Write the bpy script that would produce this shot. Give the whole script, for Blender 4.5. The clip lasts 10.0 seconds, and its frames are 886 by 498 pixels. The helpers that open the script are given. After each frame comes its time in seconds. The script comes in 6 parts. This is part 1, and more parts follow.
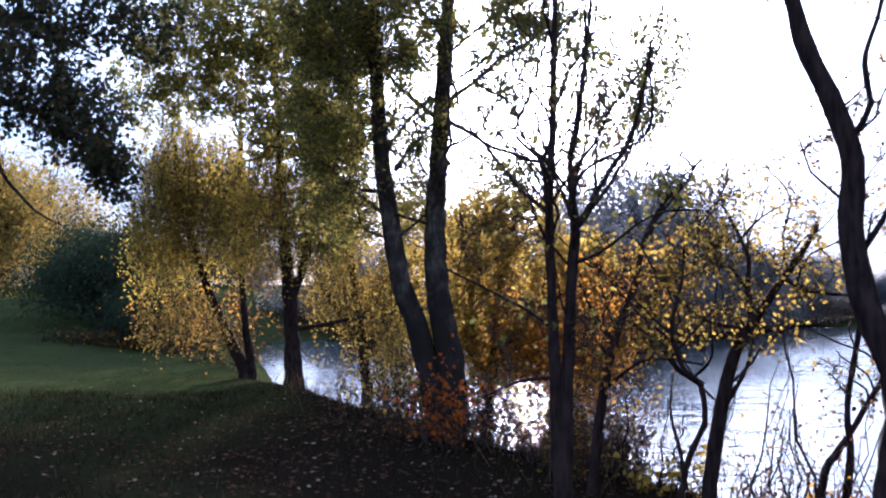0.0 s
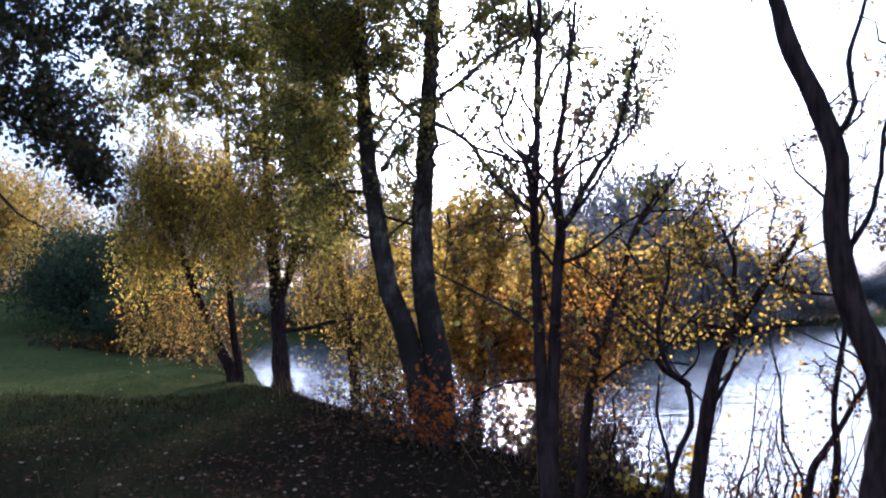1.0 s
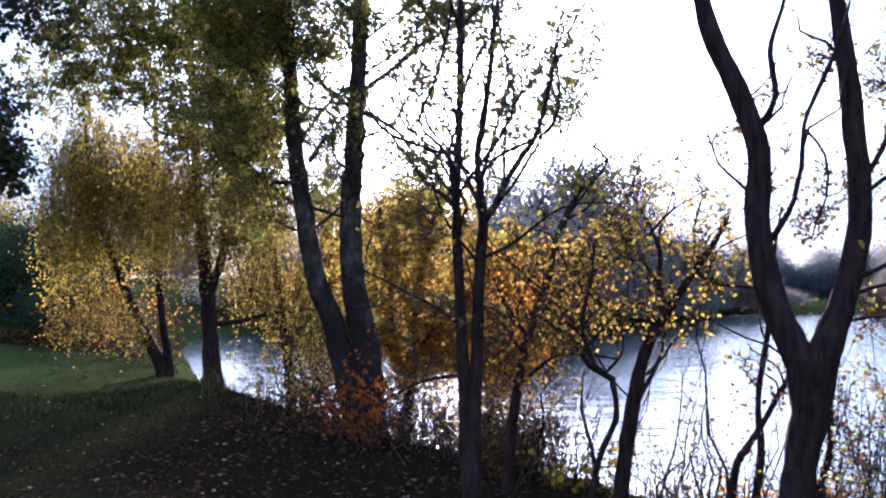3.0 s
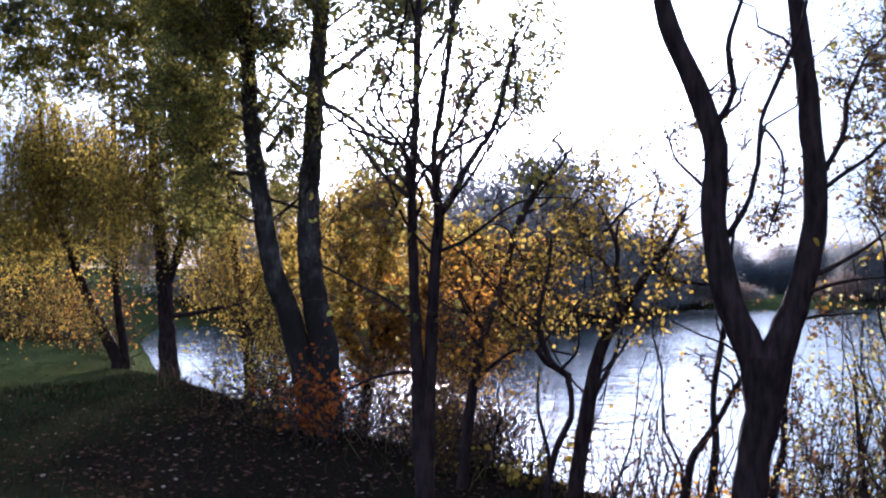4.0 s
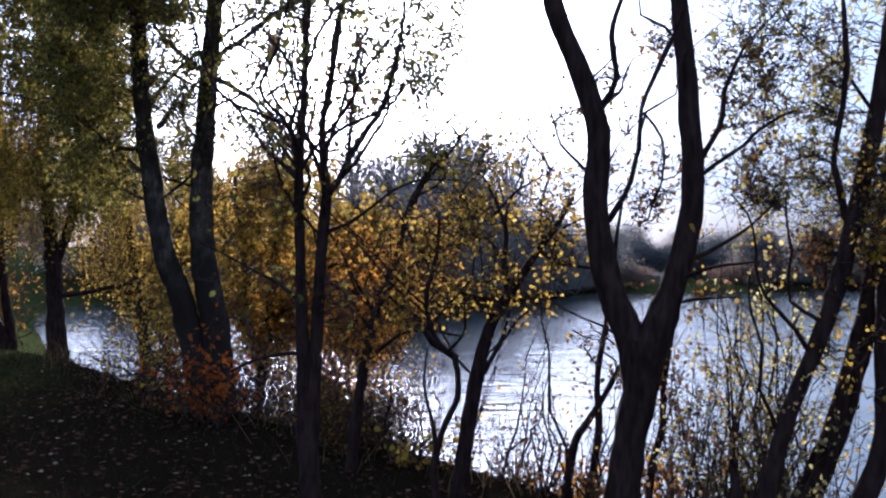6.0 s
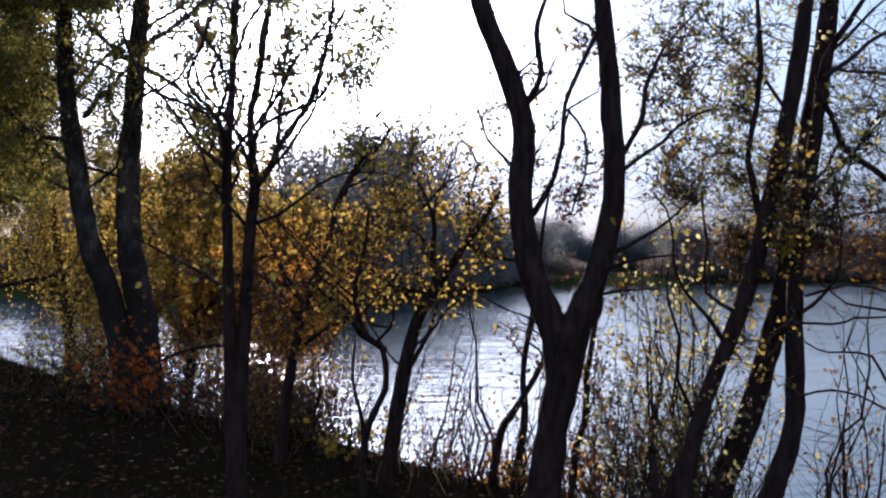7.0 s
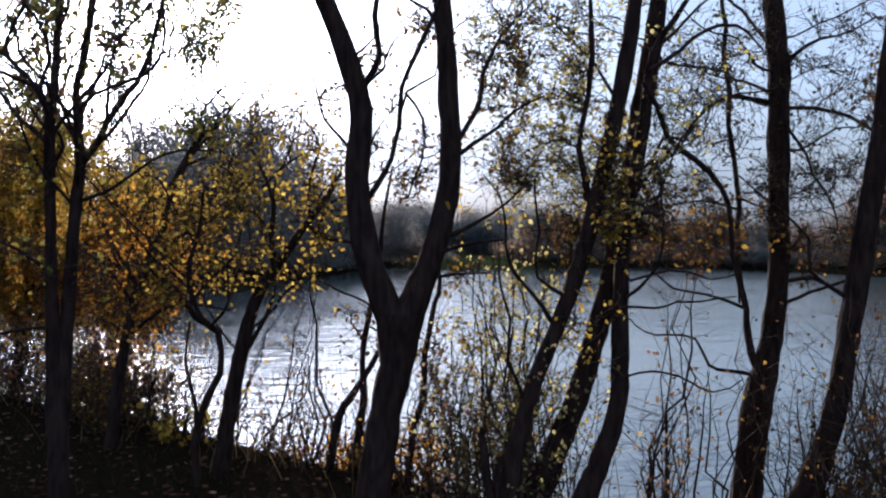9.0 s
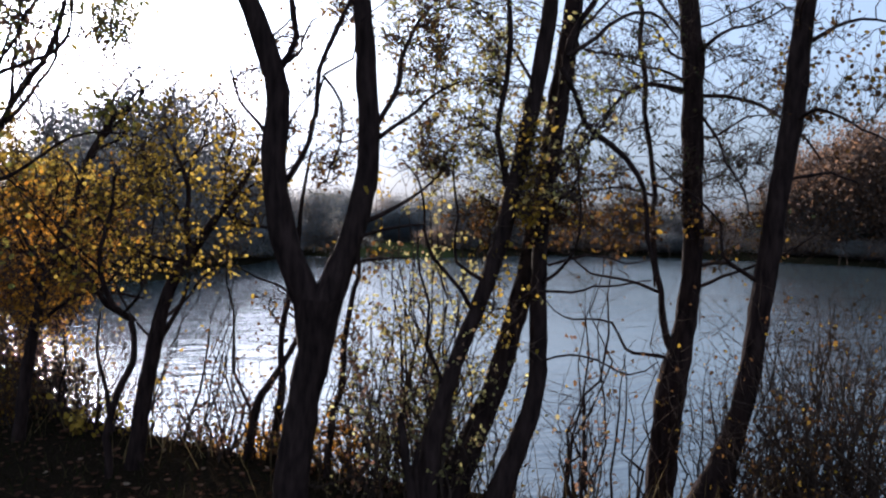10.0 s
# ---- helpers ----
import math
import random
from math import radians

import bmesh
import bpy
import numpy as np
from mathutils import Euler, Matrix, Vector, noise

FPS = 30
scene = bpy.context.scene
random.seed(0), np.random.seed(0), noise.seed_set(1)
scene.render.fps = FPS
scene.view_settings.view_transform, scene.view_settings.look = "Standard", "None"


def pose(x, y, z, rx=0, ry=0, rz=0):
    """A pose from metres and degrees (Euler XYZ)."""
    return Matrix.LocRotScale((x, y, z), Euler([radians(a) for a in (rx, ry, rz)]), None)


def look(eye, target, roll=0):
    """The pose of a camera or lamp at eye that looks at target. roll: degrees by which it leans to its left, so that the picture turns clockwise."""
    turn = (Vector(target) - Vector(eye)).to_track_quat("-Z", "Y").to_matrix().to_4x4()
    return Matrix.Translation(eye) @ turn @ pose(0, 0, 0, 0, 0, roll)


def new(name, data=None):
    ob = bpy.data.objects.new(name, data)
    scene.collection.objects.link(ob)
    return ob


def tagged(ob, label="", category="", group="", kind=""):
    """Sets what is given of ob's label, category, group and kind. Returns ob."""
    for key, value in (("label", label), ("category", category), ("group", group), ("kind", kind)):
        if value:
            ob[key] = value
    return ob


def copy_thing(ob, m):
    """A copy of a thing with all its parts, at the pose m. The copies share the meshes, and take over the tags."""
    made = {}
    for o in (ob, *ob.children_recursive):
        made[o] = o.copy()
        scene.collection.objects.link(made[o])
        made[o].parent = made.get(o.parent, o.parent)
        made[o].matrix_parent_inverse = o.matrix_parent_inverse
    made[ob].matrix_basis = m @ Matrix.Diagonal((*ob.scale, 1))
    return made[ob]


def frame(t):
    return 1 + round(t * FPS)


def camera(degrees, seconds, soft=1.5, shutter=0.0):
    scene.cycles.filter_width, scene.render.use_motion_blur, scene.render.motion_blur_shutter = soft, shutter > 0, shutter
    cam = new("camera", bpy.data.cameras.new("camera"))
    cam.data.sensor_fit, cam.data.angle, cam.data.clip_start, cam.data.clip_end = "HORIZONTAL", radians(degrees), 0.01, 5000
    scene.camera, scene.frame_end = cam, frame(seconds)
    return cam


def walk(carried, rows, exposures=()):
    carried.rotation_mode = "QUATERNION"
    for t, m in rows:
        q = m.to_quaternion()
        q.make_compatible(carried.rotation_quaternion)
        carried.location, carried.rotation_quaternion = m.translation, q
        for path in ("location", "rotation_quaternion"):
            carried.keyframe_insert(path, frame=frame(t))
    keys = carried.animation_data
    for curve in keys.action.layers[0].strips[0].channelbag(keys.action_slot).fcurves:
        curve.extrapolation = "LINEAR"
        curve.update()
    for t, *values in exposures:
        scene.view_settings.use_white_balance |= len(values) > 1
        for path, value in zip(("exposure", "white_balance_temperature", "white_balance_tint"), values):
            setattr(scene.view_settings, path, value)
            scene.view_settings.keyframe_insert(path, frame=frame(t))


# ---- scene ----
EXPOSURE = 0.9
COOL, COOLER, TINT = 5180, 5500, 26
cam = camera(48.6, 10.0, soft=2.2)
PATH = [
    (0, (0.0, 0.0, 1.48), (0.0, 1.998, 1.566), -0.0),
    (0.5, (0.013, 0.017, 1.481), (0.02, 2.015, 1.57), -0.2),
    (1, (0.029, 0.035, 1.484), (0.05, 2.033, 1.572), -0.3),
    (1.5, (0.05, 0.062, 1.488), (0.077, 2.06, 1.576), -0.5),
    (2, (0.083, 0.104, 1.494), (0.151, 2.101, 1.569), -0.7),
    (2.5, (0.127, 0.147, 1.499), (0.23, 2.143, 1.571), -0.7),
    (4, (0.219, 0.271, 1.514), (0.429, 2.259, 1.567), 0.0),
    (4.5, (0.26, 0.297, 1.515), (0.503, 2.282, 1.56), 0.0),
    (5, (0.293, 0.308, 1.516), (0.582, 2.287, 1.552), 0.1),
    (5.5, (0.318, 0.3, 1.515), (0.658, 2.27, 1.539), 0.3),
    (7, (0.348, 0.204, 1.513), (0.876, 2.133, 1.516), 0.8),
    (7.5, (0.372, 0.186, 1.518), (0.97, 2.095, 1.515), 0.7),
    (8, (0.396, 0.185, 1.523), (1.057, 2.073, 1.517), 1.6),
    (8.5, (0.425, 0.196, 1.522), (1.16, 2.056, 1.502), 1.5),
    (9, (0.459, 0.189, 1.517), (1.26, 2.022, 1.49), 1.6),
    (9.5, (0.479, 0.183, 1.509), (1.346, 1.985, 1.469), 1.5),
    (10, (0.484, 0.203, 1.502), (1.428, 1.966, 1.455), 1.6),
]

walk(cam, [(t, look(eye, target, roll)) for t, eye, target, roll in PATH], exposures=[(0, EXPOSURE + 0.82, COOL - 80, TINT), (2.5, EXPOSURE + 1.05, COOL - 80, TINT), (5, EXPOSURE + 0.5, COOL - 60, TINT), (7.5, EXPOSURE + 0.12, COOLER + 60, TINT - 6), (10, EXPOSURE + 0.1, COOLER + 140, TINT - 8)])

# ---- sky and sun: low autumn sun beyond the pond, thin bright cloud ----
SUN_AZIMUTH, SUN_HEIGHT = 5.4, 13.0
sky_world = bpy.data.worlds.new("autumn_sky")
scene.world = sky_world
sky_world.use_nodes = True
wn, wl = sky_world.node_tree.nodes, sky_world.node_tree.links
wn.clear()
sky = wn.new("ShaderNodeTexSky")
sky.sky_type, sky.sun_disc = "NISHITA", False
sky.sun_elevation, sky.sun_rotation = radians(SUN_HEIGHT), radians(SUN_AZIMUTH)
sky.air_density, sky.dust_density, sky.ozone_density = 1.0, 1.2, 1.5
wback, wout = wn.new("ShaderNodeBackground"), wn.new("ShaderNodeOutputWorld")
wcoord, wmap, wnoise, wramp, wmix = (wn.new("ShaderNode" + k) for k in ("TexCoord", "Mapping", "TexNoise", "ValToRGB", "MixRGB"))
wmap.inputs["Scale"].default_value = (1.0, 1.0, 3.5)
wnoise.inputs["Scale"].default_value, wnoise.inputs["Detail"].default_value = 2.2, 6.0
wramp.color_ramp.elements[0].position, wramp.color_ramp.elements[1].position = 0.38, 0.68
wramp.color_ramp.elements[0].color, wramp.color_ramp.elements[1].color = (0.6, 0.6, 0.6, 1), (0.96, 0.96, 0.96, 1)
wmix.inputs["Color2"].default_value = (6.3, 7.9, 9.4, 1)
wl.new(wcoord.outputs["Generated"], wmap.inputs["Vector"])
wl.new(wmap.outputs["Vector"], wnoise.inputs["Vector"])
wl.new(wnoise.outputs["Fac"], wramp.inputs["Fac"])
wl.new(wramp.outputs["Color"], wmix.inputs["Fac"])
wl.new(sky.outputs["Color"], wmix.inputs["Color1"])
# the bright ring of thin cloud round the sun
wdot = wn.new("ShaderNodeVectorMath")
wdot.operation = "DOT_PRODUCT"
wl.new(wcoord.outputs["Generated"], wdot.inputs[0])
wdot.inputs[1].default_value = (math.sin(radians(SUN_AZIMUTH)) * math.cos(radians(SUN_HEIGHT)), math.cos(radians(SUN_AZIMUTH)) * math.cos(radians(SUN_HEIGHT)), math.sin(radians(SUN_HEIGHT)))
wglow = []
for power, gain in ((40, 34.0), (200, 110.0)):
    top, up, times = wn.new("ShaderNodeMath"), wn.new("ShaderNodeMath"), wn.new("ShaderNodeMath")
    top.operation, up.operation, times.operation = "MAXIMUM", "POWER", "MULTIPLY"
    top.inputs[1].default_value, up.inputs[1].default_value, times.inputs[1].default_value = 0.0, power, gain
    wl.new(wdot.outputs["Value"], top.inputs[0])
    wl.new(top.outputs[0], up.inputs[0])
    wl.new(up.outputs[0], times.inputs[0])
    wglow.append(times)
wsum, wadd = wn.new("ShaderNodeMath"), wn.new("ShaderNodeMixRGB")
wl.new(wglow[0].outputs[0], wsum.inputs[0])
wl.new(wglow[1].outputs[0], wsum.inputs[1])
wadd.blend_type = "ADD"
wadd.inputs["Fac"].default_value = 1.0
# the sky dims towards the side away from the sun
wfade, wscale = wn.new("ShaderNodeMapRange"), wn.new("ShaderNodeVectorMath")
wfade.inputs["From Min"].default_value, wfade.inputs["From Max"].default_value = 0.4, 0.97
wfade.inputs["To Min"].default_value, wfade.inputs["To Max"].default_value = 0.85, 1.0
wl.new(wdot.outputs["Value"], wfade.inputs["Value"])
wveil, wboth = wn.new("ShaderNodeMapRange"), wn.new("ShaderNodeMath")
wveil.inputs["From Min"].default_value, wveil.inputs["From Max"].default_value = 0.88, 0.985
wveil.inputs["To Min"].default_value, wveil.inputs["To Max"].default_value = 0.6, 1.0
wl.new(wdot.outputs["Value"], wveil.inputs["Value"])
wboth.operation = "MULTIPLY"
wl.new(wfade.outputs["Result"], wboth.inputs[0])
wl.new(wveil.outputs["Result"], wboth.inputs[1])
wscale.operation = "SCALE"
wl.new(wmix.outputs["Color"], wscale.inputs[0])
wl.new(wboth.outputs[0], wscale.inputs["Scale"])
wl.new(wscale.outputs["Vector"], wadd.inputs["Color1"])
wl.new(wsum.outputs[0], wadd.inputs["Color2"])
# a band of thicker haze lies low over the horizon
wsplit, wlow, wband = wn.new("ShaderNodeSeparateXYZ"), wn.new("ShaderNodeMapRange"), wn.new("ShaderNodeVectorMath")
wl.new(wcoord.outputs["Generated"], wsplit.inputs[0])
wlow.interpolation_type = "SMOOTHSTEP"
wlow.inputs["From Min"].default_value, wlow.inputs["From Max"].default_value = -0.03, 0.2
wlow.inputs["To Min"].default_value, wlow.inputs["To Max"].default_value = 0.36, 1.0
wl.new(wsplit.outputs["Z"], wlow.inputs["Value"])
wband.operation = "SCALE"
wl.new(wadd.outputs["Color"], wband.inputs[0])
wl.new(wlow.outputs["Result"], wband.inputs["Scale"])
wl.new(wband.outputs["Vector"], wback.inputs["Color"])
wback.inputs["Strength"].default_value = 0.1
wl.new(wback.outputs["Background"], wout.inputs["Surface"])

sun_data = bpy.data.lights.new("sun", "SUN")
sun_data.energy, sun_data.angle, sun_data.color = 4.3, radians(0.6), (1.0, 0.86, 0.66)
sun_ob = new("sun", sun_data)
sun_way = Vector((math.sin(radians(SUN_AZIMUTH)) * math.cos(radians(SUN_HEIGHT)), math.cos(radians(SUN_AZIMUTH)) * math.cos(radians(SUN_HEIGHT)), math.sin(radians(SUN_HEIGHT))))
sun_ob.matrix_world = look(tuple(sun_way * 50), (0, 0, 0))


# ---- materials ----
def material(name, rough=0.8):
    m = bpy.data.materials.new(name)
    m.use_nodes = True
    n, l = m.node_tree.nodes, m.node_tree.links
    b = n["Principled BSDF"]
    b.inputs["Roughness"].default_value = rough
    b.inputs["Specular IOR Level"].default_value = 0.2
    return m, n, l, b


def ramp(n, stops):
    r = n.new("ShaderNodeValToRGB")
    while len(r.color_ramp.elements) < len(stops):
        r.color_ramp.elements.new(0.5)
    for e, (p, c) in zip(r.color_ramp.elements, stops):
        e.position, e.color = p, (*c, 1)
    return r


def noise_node(n, l, scale, detail=5, vector=None, stretch=None):
    t = n.new("ShaderNodeTexNoise")
    t.inputs["Scale"].default_value, t.inputs["Detail"].default_value = scale, detail
    if vector is not None:
        if stretch:
            mp = n.new("ShaderNodeMapping")
            mp.inputs["Scale"].default_value = stretch
            l.new(vector, mp.inputs["Vector"])
            vector = mp.outputs["Vector"]
        l.new(vector, t.inputs["Vector"])
    return t


def bump(n, l, b, height, strength, distance):
    k = n.new("ShaderNodeBump")
    k.inputs["Strength"].default_value, k.inputs["Distance"].default_value = strength, distance
    l.new(height, k.inputs["Height"])
    l.new(k.outputs["Normal"], b.inputs["Normal"])


def bark_material(name, stops, patches=None, foot=None):
    m, n, l, b = material(name, 0.95)
    b.inputs["Specular IOR Level"].default_value = 0.04
    co = n.new("ShaderNodeTexCoord").outputs["Object"]
    fine = noise_node(n, l, 30, 6, co, (1, 1, 0.25))
    r = ramp(n, stops)
    l.new(fine.outputs["Fac"], r.inputs["Fac"])
    out = r.outputs["Color"]
    if patches:
        big = noise_node(n, l, 7, 6, co, (1, 1, 0.8))
        mask = ramp(n, patches)
        l.new(big.outputs["Fac"], mask.inputs["Fac"])
        mix = n.new("ShaderNodeMixRGB")
        l.new(mask.outputs["Color"], mix.inputs["Fac"])
        l.new(out, mix.inputs["Color1"])
        mix.inputs["Color2"].default_value = (0.035, 0.028, 0.022, 1)
        out = mix.outputs["Color"]
        if foot:
            # old birch bark is black and cracked round the foot
            up, old = n.new("ShaderNodeSeparateXYZ"), n.new("ShaderNodeMapRange")
            l.new(co, up.inputs[0])
            sway = n.new("ShaderNodeMath")
            sway.operation = "MULTIPLY_ADD"
            sway.inputs[1].default_value = -2.4
            l.new(big.outputs["Fac"], sway.inputs[0])
            l.new(up.outputs["Z"], sway.inputs[2])
            old.inputs["From Min"].default_value, old.inputs["From Max"].default_value = foot[0] - 1.2, foot[1] - 1.2
            old.inputs["To Min"].default_value, old.inputs["To Max"].default_value = 0.9, 0.0
            l.new(sway.outputs[0], old.inputs["Value"])
            cork = n.new("ShaderNodeMixRGB")
            cork.inputs["Color2"].default_value = (0.022, 0.017, 0.014, 1)
            l.new(old.outputs["Result"], cork.inputs["Fac"])
            l.new(out, cork.inputs["Color1"])
            out = cork.outputs["Color"]
    l.new(out, b.inputs["Base Color"])
    bump(n, l, b, fine.outputs["Fac"], 0.8, 0.02)
    return m


BARK = bark_material("alder_bark", [(0.3, (0.014, 0.009, 0.008)), (0.7, (0.045, 0.028, 0.024))])
BIRCH = bark_material("birch_bark", [(0.3, (0.035, 0.028, 0.022)), (0.7, (0.16, 0.13, 0.105))], [(0.36, (0, 0, 0)), (0.58, (1, 1, 1))], (1.2, 2.5))
# bark of the far woods, paled in colour to paint in distance haze
HAZED_GREY_BARK = bark_material("hazed_grey_bark", [(0.3, (0.2, 0.19, 0.19)), (0.7, (0.36, 0.34, 0.34))])


def leaf_material(name, stops, through_share=0.5):
    m, n, l, b = material(name, 0.55)
    geo = n.new("ShaderNodeNewGeometry")
    r = ramp(n, stops)
    l.new(geo.outputs["Random Per Island"], r.inputs["Fac"])
    l.new(r.outputs["Color"], b.inputs["Base Color"])
    b.inputs["Specular IOR Level"].default_value = 0.0
    lit = n.new("ShaderNodeBsdfTranslucent")
    l.new(r.outputs["Color"], lit.inputs["Color"])
    mix = n.new("ShaderNodeMixShader")
    mix.inputs["Fac"].default_value = through_share
    l.new(b.outputs["BSDF"], mix.inputs[1])
    l.new(lit.outputs["BSDF"], mix.inputs[2])
    l.new(mix.outputs["Shader"], n["Material Output"].inputs["Surface"])
    return m


LEAF_OLIVE = leaf_material("olive_leaf", [(0, (0.09, 0.1, 0.03)), (0.6, (0.2, 0.18, 0.04)), (1, (0.4, 0.29, 0.05))], 0.7)
LEAF_YELLOW = leaf_material("yellow_leaf", [(0, (0.14, 0.09, 0.03)), (0.3, (0.32, 0.215, 0.035)), (0.75, (0.44, 0.28, 0.042)), (1, (0.56, 0.42, 0.09))], 0.75)
LEAF_PALE = leaf_material("pale_yellow_green_leaf", [(0, (0.18, 0.11, 0.07)), (0.35, (0.3, 0.25, 0.11)), (0.75, (0.42, 0.37, 0.14)), (1, (0.56, 0.49, 0.18))], 0.7)
LEAF_GOLD = leaf_material("green_gold_leaf", [(0, (0.16, 0.125, 0.033)), (0.6, (0.29, 0.21, 0.045)), (1, (0.4, 0.225, 0.045))], 0.5)
LEAF_PINK = leaf_material("withered_pink_leaf", [(0, (0.1, 0.05, 0.03)), (0.6, (0.24, 0.13, 0.08)), (1, (0.42, 0.3, 0.14))], 0.5)
LEAF_DARKYELLOW = leaf_material("olive_yellow_leaf", [(0, (0.2, 0.165, 0.03)), (0.6, (0.38, 0.275, 0.045)), (1, (0.52, 0.34, 0.05))], 0.85)
LEAF_ORANGE = leaf_material("orange_leaf", [(0, (0.2, 0.1, 0.025)), (0.6, (0.45, 0.22, 0.03)), (1, (0.58, 0.25, 0.028))], 0.75)
# far foliage: distance haze is put into these pale grey and blue-grey colours
LEAF_FAR = leaf_material("hazed_far_leaf", [(0, (0.12, 0.13, 0.14)), (0.7, (0.185, 0.185, 0.185)), (1, (0.26, 0.22, 0.15))], 0.65)
LEAF_HAZE = leaf_material("hazed_grey_leaf", [(0, (0.06, 0.075, 0.09)), (0.7, (0.09, 0.105, 0.12)), (1, (0.13, 0.125, 0.11))], 0.25)
LEAF_BROWN = leaf_material("brown_leaf", [(0, (0.11, 0.085, 0.075)), (0.6, (0.18, 0.12, 0.09)), (1, (0.28, 0.15, 0.08))], 0.7)
# rust foliage paled the same way, haze painted into the colour
LEAF_FARRUST = leaf_material("hazed_rust_leaf", [(0, (0.15, 0.12, 0.11)), (0.6, (0.2, 0.145, 0.12)), (1, (0.28, 0.175, 0.095))], 0.45)
LEAF_RED = leaf_material("red_leaf", [(0, (0.2, 0.05, 0.015)), (0.6, (0.4, 0.1, 0.02)), (1, (0.5, 0.16, 0.02))])
LEAF_RUST = leaf_material("rust_leaf", [(0, (0.06, 0.035, 0.02)), (0.7, (0.16, 0.08, 0.03)), (1, (0.42, 0.26, 0.03))])
LEAF_DARK = leaf_material("dark_leaf", [(0, (0.03, 0.036, 0.02)), (0.7, (0.06, 0.062, 0.03)), (1, (0.12, 0.07, 0.025))], 0.35)
LEAF_GREEN = leaf_material("green_leaf", [(0, (0.022, 0.034, 0.02)), (0.7, (0.036, 0.055, 0.03)), (1, (0.06, 0.07, 0.03))], 0.35)
LEAF_FALLEN = leaf_material("fallen_leaf", [(0, (0.035, 0.017, 0.011)), (0.5, (0.085, 0.04, 0.026)), (0.93, (0.14, 0.075, 0.046)), (1, (0.4, 0.31, 0.23))], 0.25)
# near-bank blades: the shade they stand in is put into the colour
SHADED_GRASS = leaf_material("shaded_grass_blade", [(0, (0.012, 0.012, 0.005)), (0.6, (0.021, 0.021, 0.008)), (1, (0.07, 0.052, 0.026))], 0.12)
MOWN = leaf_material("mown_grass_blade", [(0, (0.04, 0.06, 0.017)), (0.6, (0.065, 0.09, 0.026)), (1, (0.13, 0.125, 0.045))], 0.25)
DRY = leaf_material("dry_grass", [(0, (0.06, 0.042, 0.02)), (0.6, (0.13, 0.09, 0.04)), (1, (0.24, 0.17, 0.08))], 0.3)
TWIG = bark_material("twig_bark", [(0.3, (0.035, 0.024, 0.018)), (0.7, (0.09, 0.06, 0.045))])

EARTH, gn, gl, gb = material("grassy_ground", 0.95)
gb.inputs["Specular IOR Level"].default_value = 0.0
gco = gn.new("ShaderNodeNewGeometry").outputs["Position"]
g1, g2, g3 = noise_node(gn, gl, 0.35, 6, gco), noise_node(gn, gl, 9, 6, gco), noise_node(gn, gl, 60, 4, gco)
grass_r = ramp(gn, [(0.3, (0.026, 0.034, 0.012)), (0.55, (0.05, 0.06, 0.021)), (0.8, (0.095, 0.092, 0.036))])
# litter brown, taken near black to paint in shade under the bank trees
shaded_earth_r = ramp(gn, [(0.3, (0.006, 0.0042, 0.0034)), (0.55, (0.015, 0.0098, 0.0074)), (0.8, (0.045, 0.027, 0.02))])
gadd = gn.new("ShaderNodeMath")
gadd.operation = "MULTIPLY_ADD"
gadd.inputs[1].default_value = 0.5
gl.new(g2.outputs["Fac"], gadd.inputs[0])
ghalf = gn.new("ShaderNodeMath")
ghalf.operation = "MULTIPLY"
ghalf.inputs[1].default_value = 0.5
gl.new(g1.outputs["Fac"], ghalf.inputs[0])
gl.new(ghalf.outputs[0], gadd.inputs[2])
gl.new(gadd.outputs[0], grass_r.inputs["Fac"])
gl.new(g3.outputs["Fac"], shaded_earth_r.inputs["Fac"])
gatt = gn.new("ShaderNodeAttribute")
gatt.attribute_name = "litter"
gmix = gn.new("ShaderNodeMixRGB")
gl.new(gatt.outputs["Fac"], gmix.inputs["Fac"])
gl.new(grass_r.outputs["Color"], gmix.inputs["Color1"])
gl.new(shaded_earth_r.outputs["Color"], gmix.inputs["Color2"])
gl.new(gmix.outputs["Color"], gb.inputs["Base Color"])
bump(gn, gl, gb, g3.outputs["Fac"], 0.7, 0.04)

WATER, an, al, ab = material("pond_water", 0.13)
ab.inputs["Base Color"].default_value = (0.04, 0.055, 0.058, 1)
ab.inputs["IOR"].default_value = 1.6
ab.inputs["Specular IOR Level"].default_value = 0.7
aco = an.new("ShaderNodeNewGeometry").outputs["Position"]
a1 = noise_node(an, al, 0.8, 5, aco, (0.6, 1.35, 1))
a2 = noise_node(an, al, 3.6, 3, aco, (0.5, 1.5, 1))
asum = an.new("ShaderNodeMath")
asum.operation = "MULTIPLY_ADD"
asum.inputs[1].default_value = 0.32
al.new(a2.outputs["Fac"], asum.inputs[0])
al.new(a1.outputs["Fac"], asum.inputs[2])
a3 = noise_node(an, al, 0.07, 2, aco)
awind = an.new("ShaderNodeMapRange")
awind.inputs["From Min"].default_value, awind.inputs["From Max"].default_value = 0.35, 0.65
awind.inputs["To Min"].default_value, awind.inputs["To Max"].default_value = 0.35, 1.0
al.new(a3.outputs["Fac"], awind.inputs["Value"])
awave = an.new("ShaderNodeMath")
awave.operation = "MULTIPLY"
al.new(asum.outputs[0], awave.inputs[0])
al.new(awind.outputs["Result"], awave.inputs[1])
bump(an, al, ab, awave.outputs[0], 0.75, 0.1)

# ---- the land round the pond ----
WATER_LEVEL = -1.5
